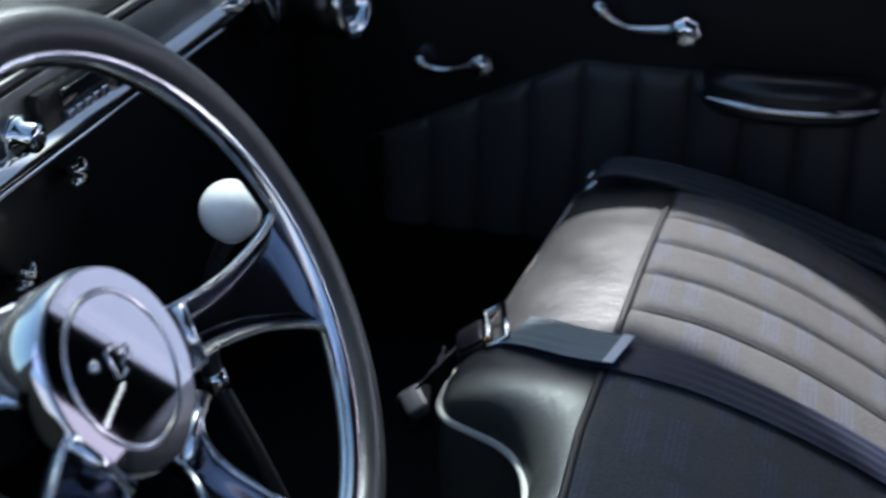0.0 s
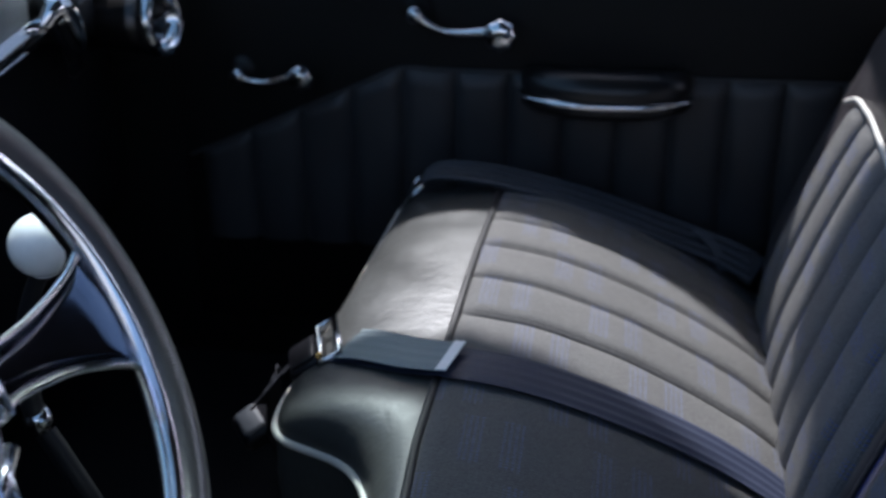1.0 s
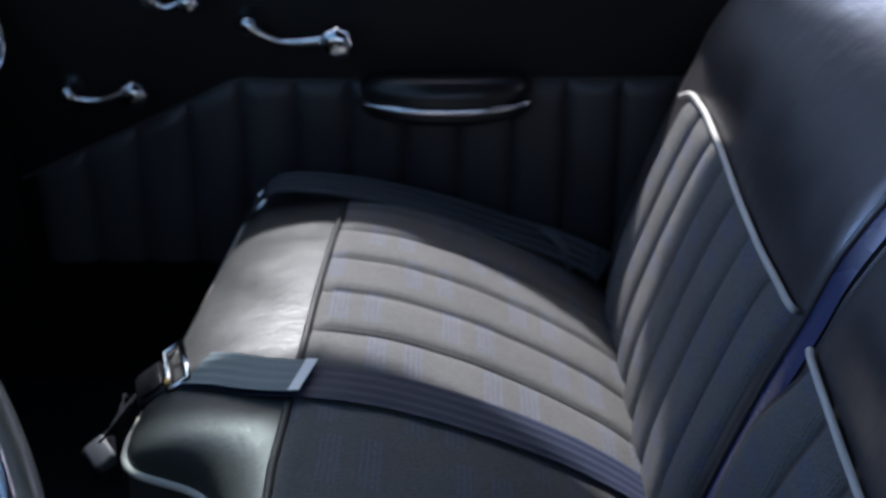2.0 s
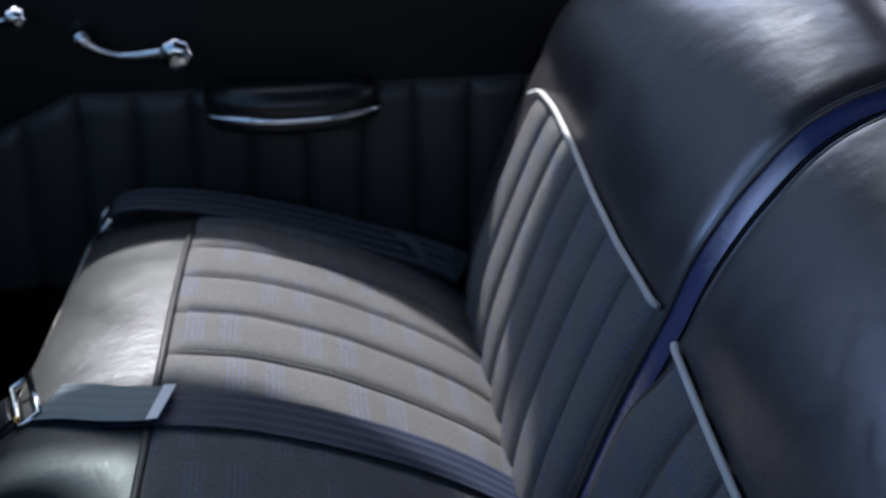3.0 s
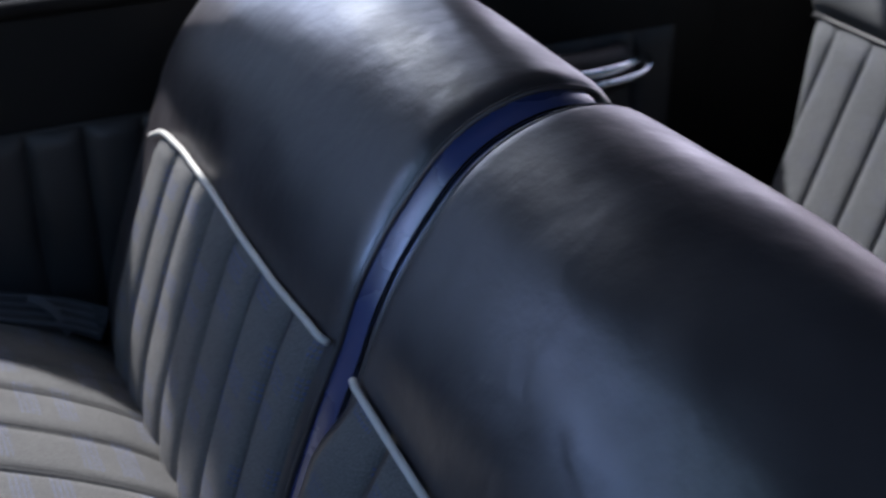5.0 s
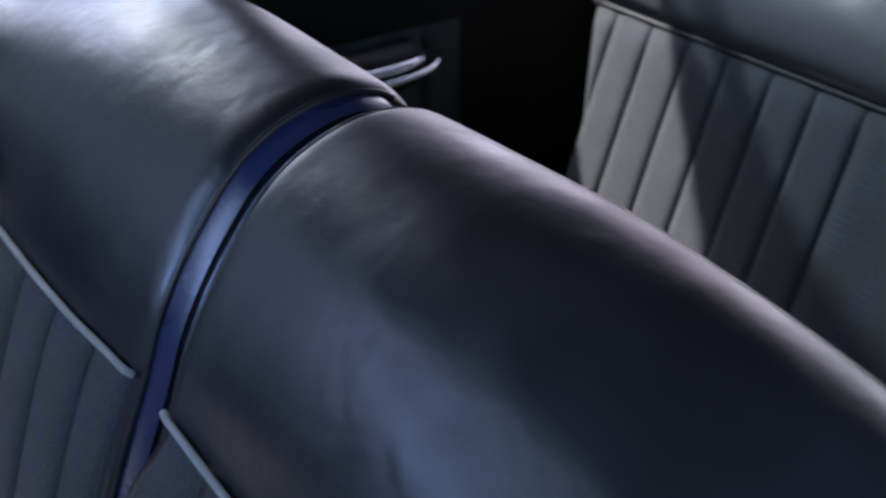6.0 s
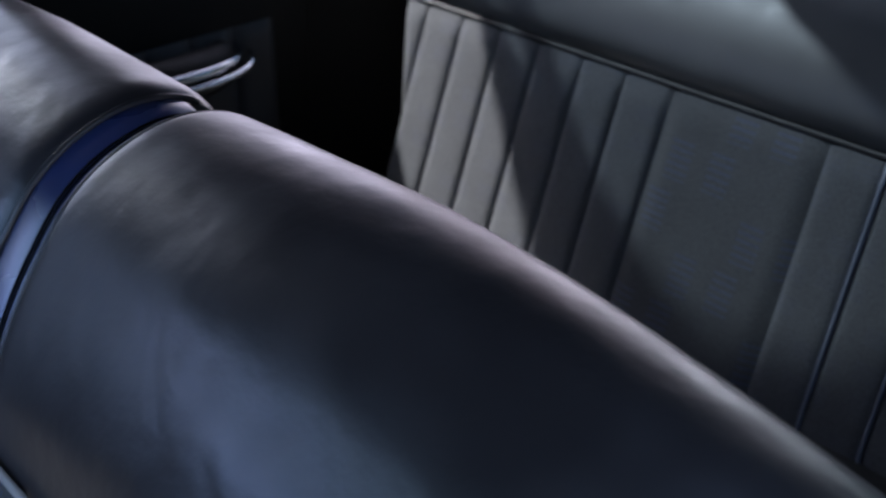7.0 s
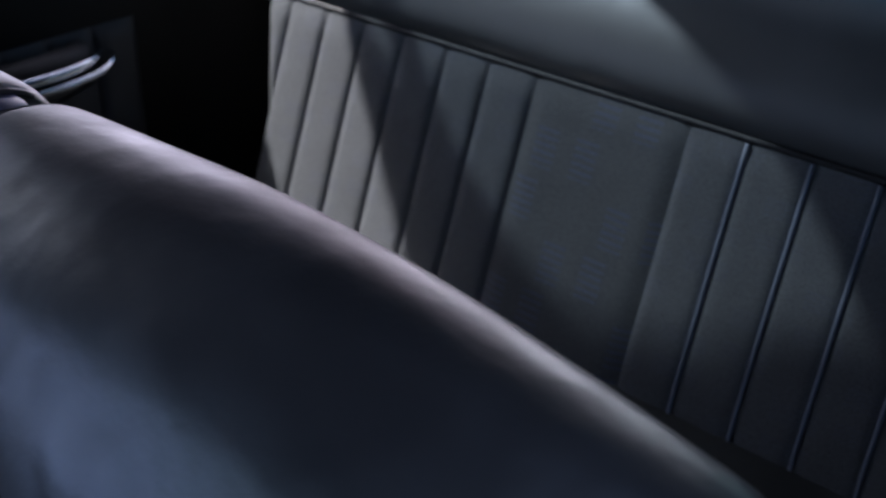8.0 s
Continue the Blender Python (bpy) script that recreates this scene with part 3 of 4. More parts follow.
def rear_pleat(y0, y1):
    def fn(u, v):
        z = 0.30 + 0.33 * u
        out = y1 - (0.085 * (0.63 - z) / 0.27 if y1 > 0.55 else 0)
        low = min(y0, out - 0.004)
        y = low + (out - low) * v
        w = min(v, 1 - v) * abs(out - low)
        edge = max(0.0, 1 - (out - y) / 0.03) * (y1 > 0.55) + max(0.0, 1 - (y + 0.64) / 0.03)
        puff = 0.0058 * (1 - math.exp(-w / 0.0050)) * min(1, (1 - u) * 10 + 0.3) - 0.02 * edge ** 2
        return Vector((rear_face(z) - puff, y, z + 0.3 * puff))
    return sheet(fn, 36, 14)[0]


for a, b in zip(REAR_PLEATS, REAR_PLEATS[1:]):
    under(rear_seat, part("pleat", rear_pleat(b, a), WIDE_CLOTH if a - b > 0.2 else REAR_CLOTH, label="grey tweed pleat"))
# thin beads added to show the blue light that these pleat edges catch
for y in REAR_PLEATS[9:-1]:
    under(rear_seat, part("seam_gleam", tube([(rear_face(z) - 0.004, y, z + 0.002) for z in np.linspace(0.31, 0.628, 12)], 0.0028, 8), GLEAM_BEAD, label="thin bead painted as blue light on the pleat edges"))
REAR_ROLL = spline([(1.575, 0, 0.628), (1.566, 0, 0.660), (1.585, 0, 0.705), (1.625, 0, 0.745), (1.68, 0, 0.77), (1.73, 0, 0.775), (1.76, 0, 0.75), (1.77, 0, 0.60), (1.72, 0, 0.25), (1.60, 0, 0.2), (1.47, 0, 0.22), (1.50, 0, 0.36), (1.555, 0, 0.55), (1.583, 0, 0.622)], 90)


def roll_fn(u, v):
    p = REAR_ROLL[int(round(u * 90)) % 90]
    t = 0.5 - 0.5 * math.cos(math.pi * v)
    far = 0.577 - 0.085 * max(0.0, (0.62 - p.z) / 0.27) * (p.x < 1.68)
    y = -0.645 + (far + 0.645) * t
    e = max(0.0, 1 - (far - y) / 0.03, 1 - (y + 0.645) / 0.03)
    k = 1 - 0.12 * (1 - math.sqrt(max(0, 1 - e * e)))
    c = Vector((1.64, 0, 0.6))
    q = c + (p - c) * k
    return Vector((q.x, y, q.z))


bm, vs = sheet(roll_fn, 90, 40, closed_u=True)
for k in (0, -1):
    cap(bm, [r[k] for r in vs])
under(rear_seat, part("top_roll", bm, HAZE_LEATHER, label="worn black leather top roll, sun haze in its colour"))
under(rear_seat, part("seam_welt", tube([(1.570, y, 0.632) for y in np.linspace(-0.63, 0.565, 40)], 0.005, 8), SEAM_BLACK))
under(rear_seat, part("cushion", block((1.02, -0.62, 0.16), (1.50, 0.56, 0.34), 0.03, seg=4), WORN_LEATHER))

# ---- steering wheel ----
WHEEL_C = Vector((0.0733, -0.4359, 0.8414))
AXIS = Vector((0.8792, 0.0213, 0.4761)).normalized()
WU = Vector((0, 0, 1)).cross(AXIS).normalized()
WV = AXIS.cross(WU)


def ridged(m, turns, strength):
    """Fine ridges wound across the rim, all the way round the wheel's axis."""
    n, l = m.node_tree.nodes, m.node_tree.links
    tc = n.new("ShaderNodeTexCoord")
    off = n.new("ShaderNodeVectorMath")
    off.operation = "SUBTRACT"
    off.inputs[1].default_value = WHEEL_C
    l.new(tc.outputs["Object"], off.inputs[0])
    dots = []
    for axis in (WU, WV):
        d = n.new("ShaderNodeVectorMath")
        d.operation = "DOT_PRODUCT"
        d.inputs[1].default_value = axis
        l.new(off.outputs[0], d.inputs[0])
        dots.append(d.outputs["Value"])
    steps = [("ARCTAN2", None), ("MULTIPLY", turns), ("SINE", None)]
    out = dots[0]
    for op, value in steps:
        k = n.new("ShaderNodeMath")
        k.operation = op
        l.new(out, k.inputs[0])
        if op == "ARCTAN2":
            l.new(dots[1], k.inputs[1])
        elif value:
            k.inputs[1].default_value = value
        out = k.outputs[0]
    b = n.new("ShaderNodeBump")
    b.inputs["Strength"].default_value, b.inputs["Distance"].default_value = strength, 0.0006
    l.new(out, b.inputs["Height"])
    shader = n["Principled BSDF"]
    l.new(shader.inputs["Normal"].links[0].from_socket, b.inputs["Normal"])
    l.new(b.outputs[0], shader.inputs["Normal"])


ridged(RUBBER_GRIP, 480, 0.24)


def on_wheel(u, v, n=0.0):
    return WHEEL_C + WU * u + WV * v + AXIS * n


WM = Matrix((WU, WV, AXIS)).transposed().to_4x4()
WM.translation = WHEEL_C
wheel = thing("steering_wheel", "polished alloy steering wheel with black leather rim and four spokes", "steering wheel", tuple(WHEEL_C))


def ring(r, n, rad, squash=1.0, segs=96, sides=12):
    return tube([on_wheel(r * math.cos(a), r * math.sin(a), n) for a in np.linspace(0, 2 * math.pi, segs, endpoint=False)], rad, sides, closed=True, squash=(AXIS, squash))


under(wheel, part("rim", ring(0.1685, 0, 0.0135, 0.95), RUBBER_GRIP, label="black grained leather rim"))
under(wheel, part("inner_rim", ring(0.1558, -0.001, 0.0046, 1.7), CHROME, label="polished alloy inner rim"))


def spoke(upper, lower):
    """A dished spoke: a sunk dark face between two rounded bright edges. upper and lower are its edges in wheel coordinates."""
    n = 28
    a = spline([on_wheel(*p) for p in upper], n)
    b = spline([on_wheel(*p) for p in lower], n)

    def fn(u, v):
        i = int(round(u * n))
        e = min(v, 1 - v)
        w = (a[i] - b[i]).length
        lift = 0.0028 * math.exp(-((e * w - 0.0035) / 0.0035) ** 2) - 0.0015
        lift -= 0.011 * (1 - u ** 4) * smooth01(u / 0.25) * (1 - math.exp(-(e * w / 0.007) ** 2))
        return a[i].lerp(b[i], v) + AXIS * lift
    bm, vs = sheet(fn, n, 26)
    low = [[bm.verts.new(q.co - AXIS * 0.006) for q in row] for row in vs]
    for i in range(n):
        for j in range(26):
            bm.faces.new((low[i][j], low[i][j + 1], low[i + 1][j + 1], low[i + 1][j]))
        for j in (0, 26):
            bm.faces.new((vs[i][j], vs[i + 1][j], low[i + 1][j], low[i][j]))
    edges = [tube([p + AXIS * 0.001 for p in line], 0.0020, 10) for line in (a, b)]
    return bm, edges


S1U = [(0.045, 0.006, -0.036), (0.064, 0.000, -0.033), (0.087, -0.005, -0.030), (0.110, -0.007, -0.022), (0.136, -0.005, -0.012), (0.151, 0.001, -0.004), (0.160, 0.014, 0.0)]
S1L = [(0.040, -0.030, -0.036), (0.054, -0.034, -0.033), (0.070, -0.033, -0.031), (0.097, -0.042, -0.018), (0.113, -0.052, -0.009), (0.131, -0.066, -0.003), (0.136, -0.082, 0.0)]
S2U = [(0.034, -0.034, -0.036), (0.041, -0.045, -0.034), (0.023, -0.059, -0.031), (0.014, -0.073, -0.023), (0.013, -0.090, -0.014), (0.020, -0.115, -0.005), (0.045, -0.149, 0.0)]
S2L = [(0.000, -0.046, -0.036), (0.000, -0.060, -0.034), (-0.009, -0.067, -0.025), (-0.019, -0.076, -0.018), (-0.030, -0.098, -0.010), (-0.038, -0.120, -0.004), (-0.046, -0.149, 0.0)]
S3U = [(-0.026, -0.038, -0.036), (-0.043, -0.044, -0.034), (-0.056, -0.048, -0.028), (-0.074, -0.064, -0.020), (-0.088, -0.080, -0.012), (-0.098, -0.094, -0.005), (-0.108, -0.112, 0.0)]
S3L = [(-0.042, -0.008, -0.036), (-0.058, -0.004, -0.034), (-0.076, -0.006, -0.028), (-0.098, -0.009, -0.020), (-0.120, -0.008, -0.010), (-0.142, -0.003, -0.004), (-0.156, 0.010, 0.0)]
for up_edge, low_edge in ((S1U, S1L), (S2U, S2L), (S3U, S3L)):
    face, edges = spoke(up_edge, low_edge)
    sp = under(wheel, part("spoke", face, SPOKE_FACE, label="polished dark alloy spoke"))
    for e in edges:
        under(sp, part("spoke_edge", e, CHROME, label="bright polished edge"))
    # short bright step where the spoke leaves the hub
    q = [on_wheel(*p) + AXIS * 0.004 for p in (up_edge[1], low_edge[1])]
    under(sp, part("spoke_step", tube(q, 0.0045, 8), CHROME))

HM = WM @ Matrix.Translation((0, 0, -0.030))
under(wheel, part("hub", lathe([(0.044, -0.075), (0.050, -0.072), (0.0515, -0.050), (0.0530, -0.048), (0.0530, -0.030), (0.0548, -0.027), (0.0556, -0.006), (0.0550, -0.0015), (0.0540, 0.0)], HM, 64), CHROME, label="polished alloy hub"))
under(wheel, part("horn_cap", lathe([(0.0541, -0.002), (0.0541, 0.0008), (0.0537, 0.0015), (0.0533, 0.0016), (0.0530, 0.0016), (0.0425, 0.0016), (0.0421, 0.0016), (0.0417, 0.0015), (0.0405, 0.0010), (0.0394, 0.0015), (0.0390, 0.0016), (0.0386, 0.0016), (0.020, 0.0016), (0.0, 0.0016)], HM, 64), MIRROR, label="mirror-polished black horn cap"))
under(wheel, part("hub_ring", tube([HM @ Vector((0.0405 * math.cos(a), 0.0405 * math.sin(a), 0.0014)) for a in np.linspace(0, 2 * math.pi, 64, endpoint=False)], 0.0011, 8, closed=True), CHROME))
# plain raised emblem on the cap: a stepped bar and a row of small studs
bm = bmesh.new()
for k in range(6):
    block((-0.0022, -0.0016, 0.0010), (0.0022, 0.0016, 0.0036), 0.0006, bm, HM @ Matrix.Translation((-0.034 + 0.0048 * k, -0.012 + 0.0012 * k, 0.0)) , 1)
under(wheel, part("emblem_bar", bm, CHROME, label="small raised chrome studs", smooth=False))
bow = [(-0.012, -0.004), (-0.004, -0.004), (-0.004, 0.001), (0.006, 0.001), (0.006, 0.006), (-0.002, 0.006), (-0.002, 0.011), (-0.010, 0.011)]
under(wheel, part("emblem", tube([HM @ Vector((x + 0.004, y + 0.002, 0.002)) for x, y in bow], 0.0011, 6, closed=True), CHROME, label="plain raised outline emblem"))
under(wheel, part("lock_screw", lathe([(0.0035, 0.001), (0.0035, 0.003), (0.0, 0.0036)], HM @ Matrix.Translation((-0.018, 0.012, 0)), 16), CHROME))
CM = WM @ Matrix.Translation((0, 0, -0.105))
under(wheel, part("column", lathe([(0.030, -0.62), (0.030, -0.14), (0.040, -0.12), (0.043, -0.02), (0.044, 0.0)], CM, 40), BRUSHED, label="brushed metal steering column"))

# ---- gear lever ----
lever = thing("gear_lever", "curved dark metal gear lever with a white ball knob", "gear lever", (-0.03, -0.03, FLOOR_Z))
KNOB = Vector((-0.084, -0.030, 0.706))
under(lever, part("knob", lathe([(0.010, -0.0262), (0.0135, -0.0232)] + [(0.0265 * math.cos(a), 0.0265 * math.sin(a)) for a in np.linspace(-1.05, 1.5707, 20)], Matrix.Translation(KNOB), 36), WHITE_KNOB, label="glossy white ball knob"))
shaft = spline([(-0.086, -0.030, 0.684), (-0.096, -0.030, 0.667), (-0.110, -0.030, 0.630), (-0.119, -0.030, 0.570), (-0.116, -0.030, 0.535), (-0.100, -0.030, 0.497), (-0.080, -0.030, 0.45), (-0.050, -0.030, 0.37), (-0.03, -0.030, 0.28)], 50)
under(lever, part("shaft", tube(shaft, [0.0075] * 20 + [0.0095] * 31, 14), DARK_METAL))
under(lever, part("collar", tube([shaft[24], shaft[27]], 0.0118, 14), CHROME, label="chrome collar on the shaft"))
under(lever, part("boot", lathe([(0.085, 0.0), (0.080, 0.02), (0.060, 0.05), (0.055, 0.06), (0.042, 0.09), (0.038, 0.10), (0.024, 0.13), (0.014, 0.16), (0.0, 0.162)], Matrix.Translation((-0.03, -0.03, FLOOR_Z)), 32), BLACK_PLASTIC, label="black rubber boot"))

# ---- dashboard ----
dash = thing("dashboard", "black dashboard with a brushed metal fascia strip and chrome trim", "dashboard", (-0.5, 0, FLOOR_Z + 0.3))
DX = -0.24


def dash_section(u, v):
    pts = spline([(-0.95, 0, 0.90), (-0.60, 0, 0.905), (-0.40, 0, 0.885), (-0.30, 0, 0.86), (-0.262, 0, 0.838), (-0.250, 0, 0.825)], 24)
    p = pts[int(round(u * 24))]
    return Vector((p.x, -0.70 + 1.40 * v, p.z))


bm, vs = sheet(dash_section, 24, 20)
under(dash, part("top_pad", bm, DOOR_SMOOTH))
under(dash, part("core", block((-0.93, -0.70, 0.735), (-0.252, 0.70, 0.83), 0.006), DOOR_SMOOTH))
under(dash, part("lower_panel", block((-0.60, -0.70, 0.40), (-0.312, 0.70, 0.737), 0.01), BLACK_PAINT))
under(dash, part("fascia", block((-0.252, -0.62, 0.757), (-0.245, 0.345, 0.812), 0.002), BRUSHED, label="brushed silver fascia strip"))
under(dash, part("upper_trim", tube([(DX, y, 0.822) for y in np.linspace(-0.64, 0.355, 30)], 0.006, 12), GREY_METAL, label="metal trim bar"))
under(dash, part("lower_trim", block((-0.006, -0.64, -0.0105), (0.006, 0.355, 0.0105), 0.003, None, Matrix.Translation((DX, 0, 0.757)) @ pose(0, 0, 0, 0, -24, 0), 3), CHROME, label="bright chamfered trim bar"))
under(dash, part("lower_bead", tube([(DX - 0.004, y, 0.738) for y in np.linspace(-0.64, 0.345, 30)], 0.0035, 10), CHROME))
TURN_X = Matrix.Rotation(math.radians(90), 4, "Y")


def facing(x, y, z):
    return Matrix.Translation((x, y, z)) @ TURN_X


radio = under(dash, part("radio", block((-0.246, -0.055, 0.766), (-0.232, 0.058, 0.802), 0.003), BLACK_PLASTIC, label="black radio face"))
for k in range(5):
    under(radio, part("radio_button", block((-0.233, -0.024 + 0.0145 * k, 0.770), (-0.226, -0.0125 + 0.0145 * k, 0.778), 0.0015), DARK_CHROME))
under(radio, part("radio_dial", block((-0.234, -0.026, 0.783), (-0.229, 0.046, 0.797), 0.001), GLASS_DARK))
for y in (-0.083, 0.078):
    k = under(radio, part("radio_knob", lathe([(0.017, 0.0), (0.019, 0.003), (0.017, 0.012), (0.0125, 0.014), (0.0125, 0.024), (0.010, 0.027), (0.0, 0.028)], facing(-0.245, y, 0.779), 24), CHROME, label="fluted chrome knob"))
    under(k, part("knob_dot", lathe([(0.006, 0.0), (0.004, 0.003), (0.0, 0.004)], facing(-0.217, y, 0.779), 16), DARK_METAL))
under(dash, part("glovebox_line", tube([(-0.244, 0.10, 0.762), (-0.244, 0.10, 0.808)], 0.0015, 6), BLACK_PLASTIC))
# bright end piece of the trim
endp = spline([(-0.238, 0.352, 0.752), (-0.232, 0.372, 0.770), (-0.232, 0.392, 0.752), (-0.230, 0.408, 0.722), (-0.236, 0.420, 0.700)], 20)
under(dash, part("trim_end", tube(endp, [0.007 + 0.013 * math.sin(math.pi * k / 20) for k in range(21)], 12), CHROME, label="swept chrome end of the trim"))


def dash_knob(at, r, petals):
    """A small lobed chrome pull knob on a stem."""
    def fn(u, v):
        a = 2 * math.pi * u
        rad = r * (1 + 0.22 * math.cos(petals * a)) * math.sin(math.pi * min(1, v + 0.02)) ** 0.6
        return Vector(at) + Vector((0.020 + 0.008 * math.cos(math.pi * v), rad * math.cos(a), rad * math.sin(a)))
    return sheet(fn, 40, 10, closed_u=True)[0]


for at, r, n in (((-0.312, 0.080, 0.668), 0.0135, 5), ((-0.312, -0.030, 0.610), 0.016, 6)):
    k = under(dash, part("pull_knob", dash_knob(at, r, n), CHROME, label="small lobed chrome pull knob"))
    under(k, part("stem", tube([at, (at[0] + 0.02, at[1], at[2])], 0.004, 8), DARK_METAL))

# round vent at the passenger end
vent = thing("dash_vent", "round grey metal air vent pod with a chrome ring", "air vent", (-0.25, 0.52, 0.70))
VM = Matrix.Translation((-0.178, 0.545, 0.703)) @ Vector((0.95, -0.12, 0.08)).to_track_quat("Z", "Y").to_matrix().to_4x4()
under(vent, part("housing", lathe([(0.030, -0.13), (0.034, -0.12), (0.040, -0.03), (0.040, -0.012)], VM, 36), GREY_METAL, label="grey metal housing"))
under(vent, part("bezel", lathe([(0.040, -0.014), (0.0445, -0.010), (0.0455, 0.002), (0.0425, 0.008), (0.036, 0.008), (0.033, 0.002), (0.032, -0.012)], VM, 40), CHROME, label="chrome ring"))
under(vent, part("throat", lathe([(0.033, -0.010), (0.018, -0.016), (0.0, -0.018)], VM, 30), BLACK_PLASTIC))
under(vent, part("vane", block((-0.030, -0.0012, -0.012), (0.030, 0.0012, 0.0), 0.0005, None, VM, 1), DARK_METAL))
under(vent, part("bracket", block((-0.35, 0.48, 0.69), (-0.25, 0.53, 0.745), 0.006), BLACK_PAINT))

# ---- passenger door ----
door = thing("door_1", "closed black car door with a pleated vinyl panel", "car door", (0.3, 0.71, 0.2), kind="structure")
PANEL_Y, PLEAT_W, PLEAT_X0 = 0.700, 0.0705, 0.0845
under(door, part("upper_panel", block((-0.225, 0.7035, 0.20), (0.865, 0.7115, 0.745), 0.004), DOOR_SMOOTH))
under(door, part("sill_cap", tube([(-0.22, 0.700, 0.745), (0.86, 0.700, 0.745)], 0.012, 12), DOOR_SMOOTH))


def panel_top(x):
    """Upper edge of the pleated panel: level behind, falling away to the front."""
    slope = 0.4560 + 0.137 * (x + 0.215) / 0.295
    k = (x - 0.085) / 0.045
    if k > 1:
        return 0.593
    if k < -1:
        return slope
    s = smooth01((k + 1) / 2)
    return slope * (1 - s) + 0.593 * s


def door_pleat(x0, x1, top, z0, y_face):
    def fn(u, v):
        x = x0 + (x1 - x0) * u
        t = top(x)
        z = z0 + (t - z0) * v
        w = min(u, 1 - u) * (x1 - x0)
        e = min(1.0, (1 - v) * (t - z0) / 0.010)
        puff = 0.0120 * (1 - math.exp(-w / 0.008)) * math.sqrt(max(0, 1 - (1 - e) ** 2))
        puff += 0.0008 * noise.noise(Vector((x * 30, z * 22, 5)))
        return Vector((x, y_face - max(0, puff), z))
    return sheet(fn, 14, 22)[0]


for k in range(-4, 11):
    x0 = PLEAT_X0 + PLEAT_W * k
    under(door, part("pleat", door_pleat(max(x0, -0.215), x0 + PLEAT_W, panel_top, 0.334, PANEL_Y + 0.002), DOOR_VINYL))
under(door, part("panel_bead", tube([(x, PANEL_Y, panel_top(x) + 0.001) for x in np.linspace(-0.215, 0.85, 80)], 0.0025, 8), DOOR_VINYL))


def crescent_rest(parent, cx, z, half, y_wall, reach, label, band_z=-0.010, band_r=0.0036, body=None):
    """An armrest bowed out from the panel, hollow behind, with a chrome band along its edge."""
    def line(off, dz):
        pts = []
        for a in np.linspace(0, math.pi, 41):
            c, s = math.cos(a), math.sin(a)
            pts.append(Vector((cx - (half + off) * (abs(c) ** 0.92) * (1 if c > 0 else -1), y_wall - (reach + off) * s ** 0.72, z + dz)))
        return pts
    mid = line(-0.026, 0.002)
    radii = [0.013 + 0.016 * math.sin(math.pi * k / 40) ** 0.5 for k in range(41)]
    rest = under(parent, part("armrest", tube(mid, radii, 18, squash=(Vector((0, 0, 1)), 0.92)), body or BLACK_PLASTIC, label=label))
    bow = line(0.002, band_z)[5:36]
    under(rest, part("chrome_band", tube(bow, [0.0012 + band_r * math.sin(math.pi * k / 30) ** 0.7 for k in range(31)], 12, squash=(Vector((0, 0, 1)), 1.3)), CHROME, label="chrome band"))
    under(rest, part("under_tray", tube(line(-0.018, -0.020), [0.009 + 0.009 * math.sin(math.pi * k / 40) ** 0.5 for k in range(41)], 14, squash=(Vector((0, 0, 1)), 0.8)), BLACK_PLASTIC))
    return rest


crescent_rest(door, 0.352, 0.590, 0.118, 0.702, 0.078, "glossy black bowed armrest")


def faceted_knob(at, r, h, axis):
    """A round pull knob with shallow lobes."""
    m = Matrix.Translation(at) @ Vector(axis).to_track_quat("Z", "Y").to_matrix().to_4x4()

    def fn(u, v):
        a, b = 2 * math.pi * u, math.pi * min(0.98, max(0.02, v))
        rad = r * (1 + 0.05 * math.cos(8 * a)) * math.sin(b) ** 0.65
        return m @ Vector((rad * math.cos(a), rad * math.sin(a), h * 0.5 - h * 0.5 * math.cos(b)))
    bm, vs = sheet(fn, 32, 12, closed_u=True)
    for k in (0, -1):
        cap(bm, [row[k] for row in vs])
    return bm


def winder(name, label, hub, knob, bend, r_knob):
    """A chrome handle: round base on the door, swept arm, faceted knob at its end."""
    hub, knob = Vector(hub), Vector(knob)
    w = under(door, part(name, lathe([(0.020, 0.0), (0.020, 0.006), (0.015, 0.012), (0.011, 0.030), (0.010, 0.036), (0.0, 0.038)], Matrix.Translation(hub) @ Vector((0, -1, 0)).to_track_quat("Z", "Y").to_matrix().to_4x4(), 24), CHROME, label=label))
    a = hub + Vector((0, -0.030, 0))
    mid = a.lerp(knob, 0.5) + Vector(bend)
    arm = spline([a, a.lerp(mid, 0.45) + Vector(bend) * 0.35, mid, knob], 24)
    under(w, part("arm", tube(arm, [0.0085 - 0.004 * math.sin(math.pi * k / 24) for k in range(25)], 12), CHROME))
    kn = part("knob", faceted_knob(knob + Vector((0, 0.004, 0)), r_knob, 0.034, (0, -1, 0)), CHROME, label="lobed chrome knob")
    under(w, kn)
    return w


winder("window_winder", "chrome window winder", (0.108, 0.7035, 0.676), (0.219, 0.668, 0.660), (-0.004, 0, -0.013), 0.0215)
winder("door_handle", "chrome inner door handle", (-0.130, 0.7035, 0.585), (-0.042, 0.675, 0.592), (0, 0, -0.010), 0.0185)
winder("vent_winder", "small chrome vent window winder", (-0.012, 0.7035, 0.712), (0.040, 0.672, 0.712), (0, 0, -0.012), 0.014)

# ---- rear quarter panel ----
quarter = thing("quarter_panel", "black pleated rear side panel with a chrome edged armrest", "car panel", (1.2, 0.70, 0.2), kind="structure")
under(quarter, part("board", block((0.875, 0.7035, 0.20), (1.50, 0.7115, 0.71), 0.004), DOOR_SMOOTH))
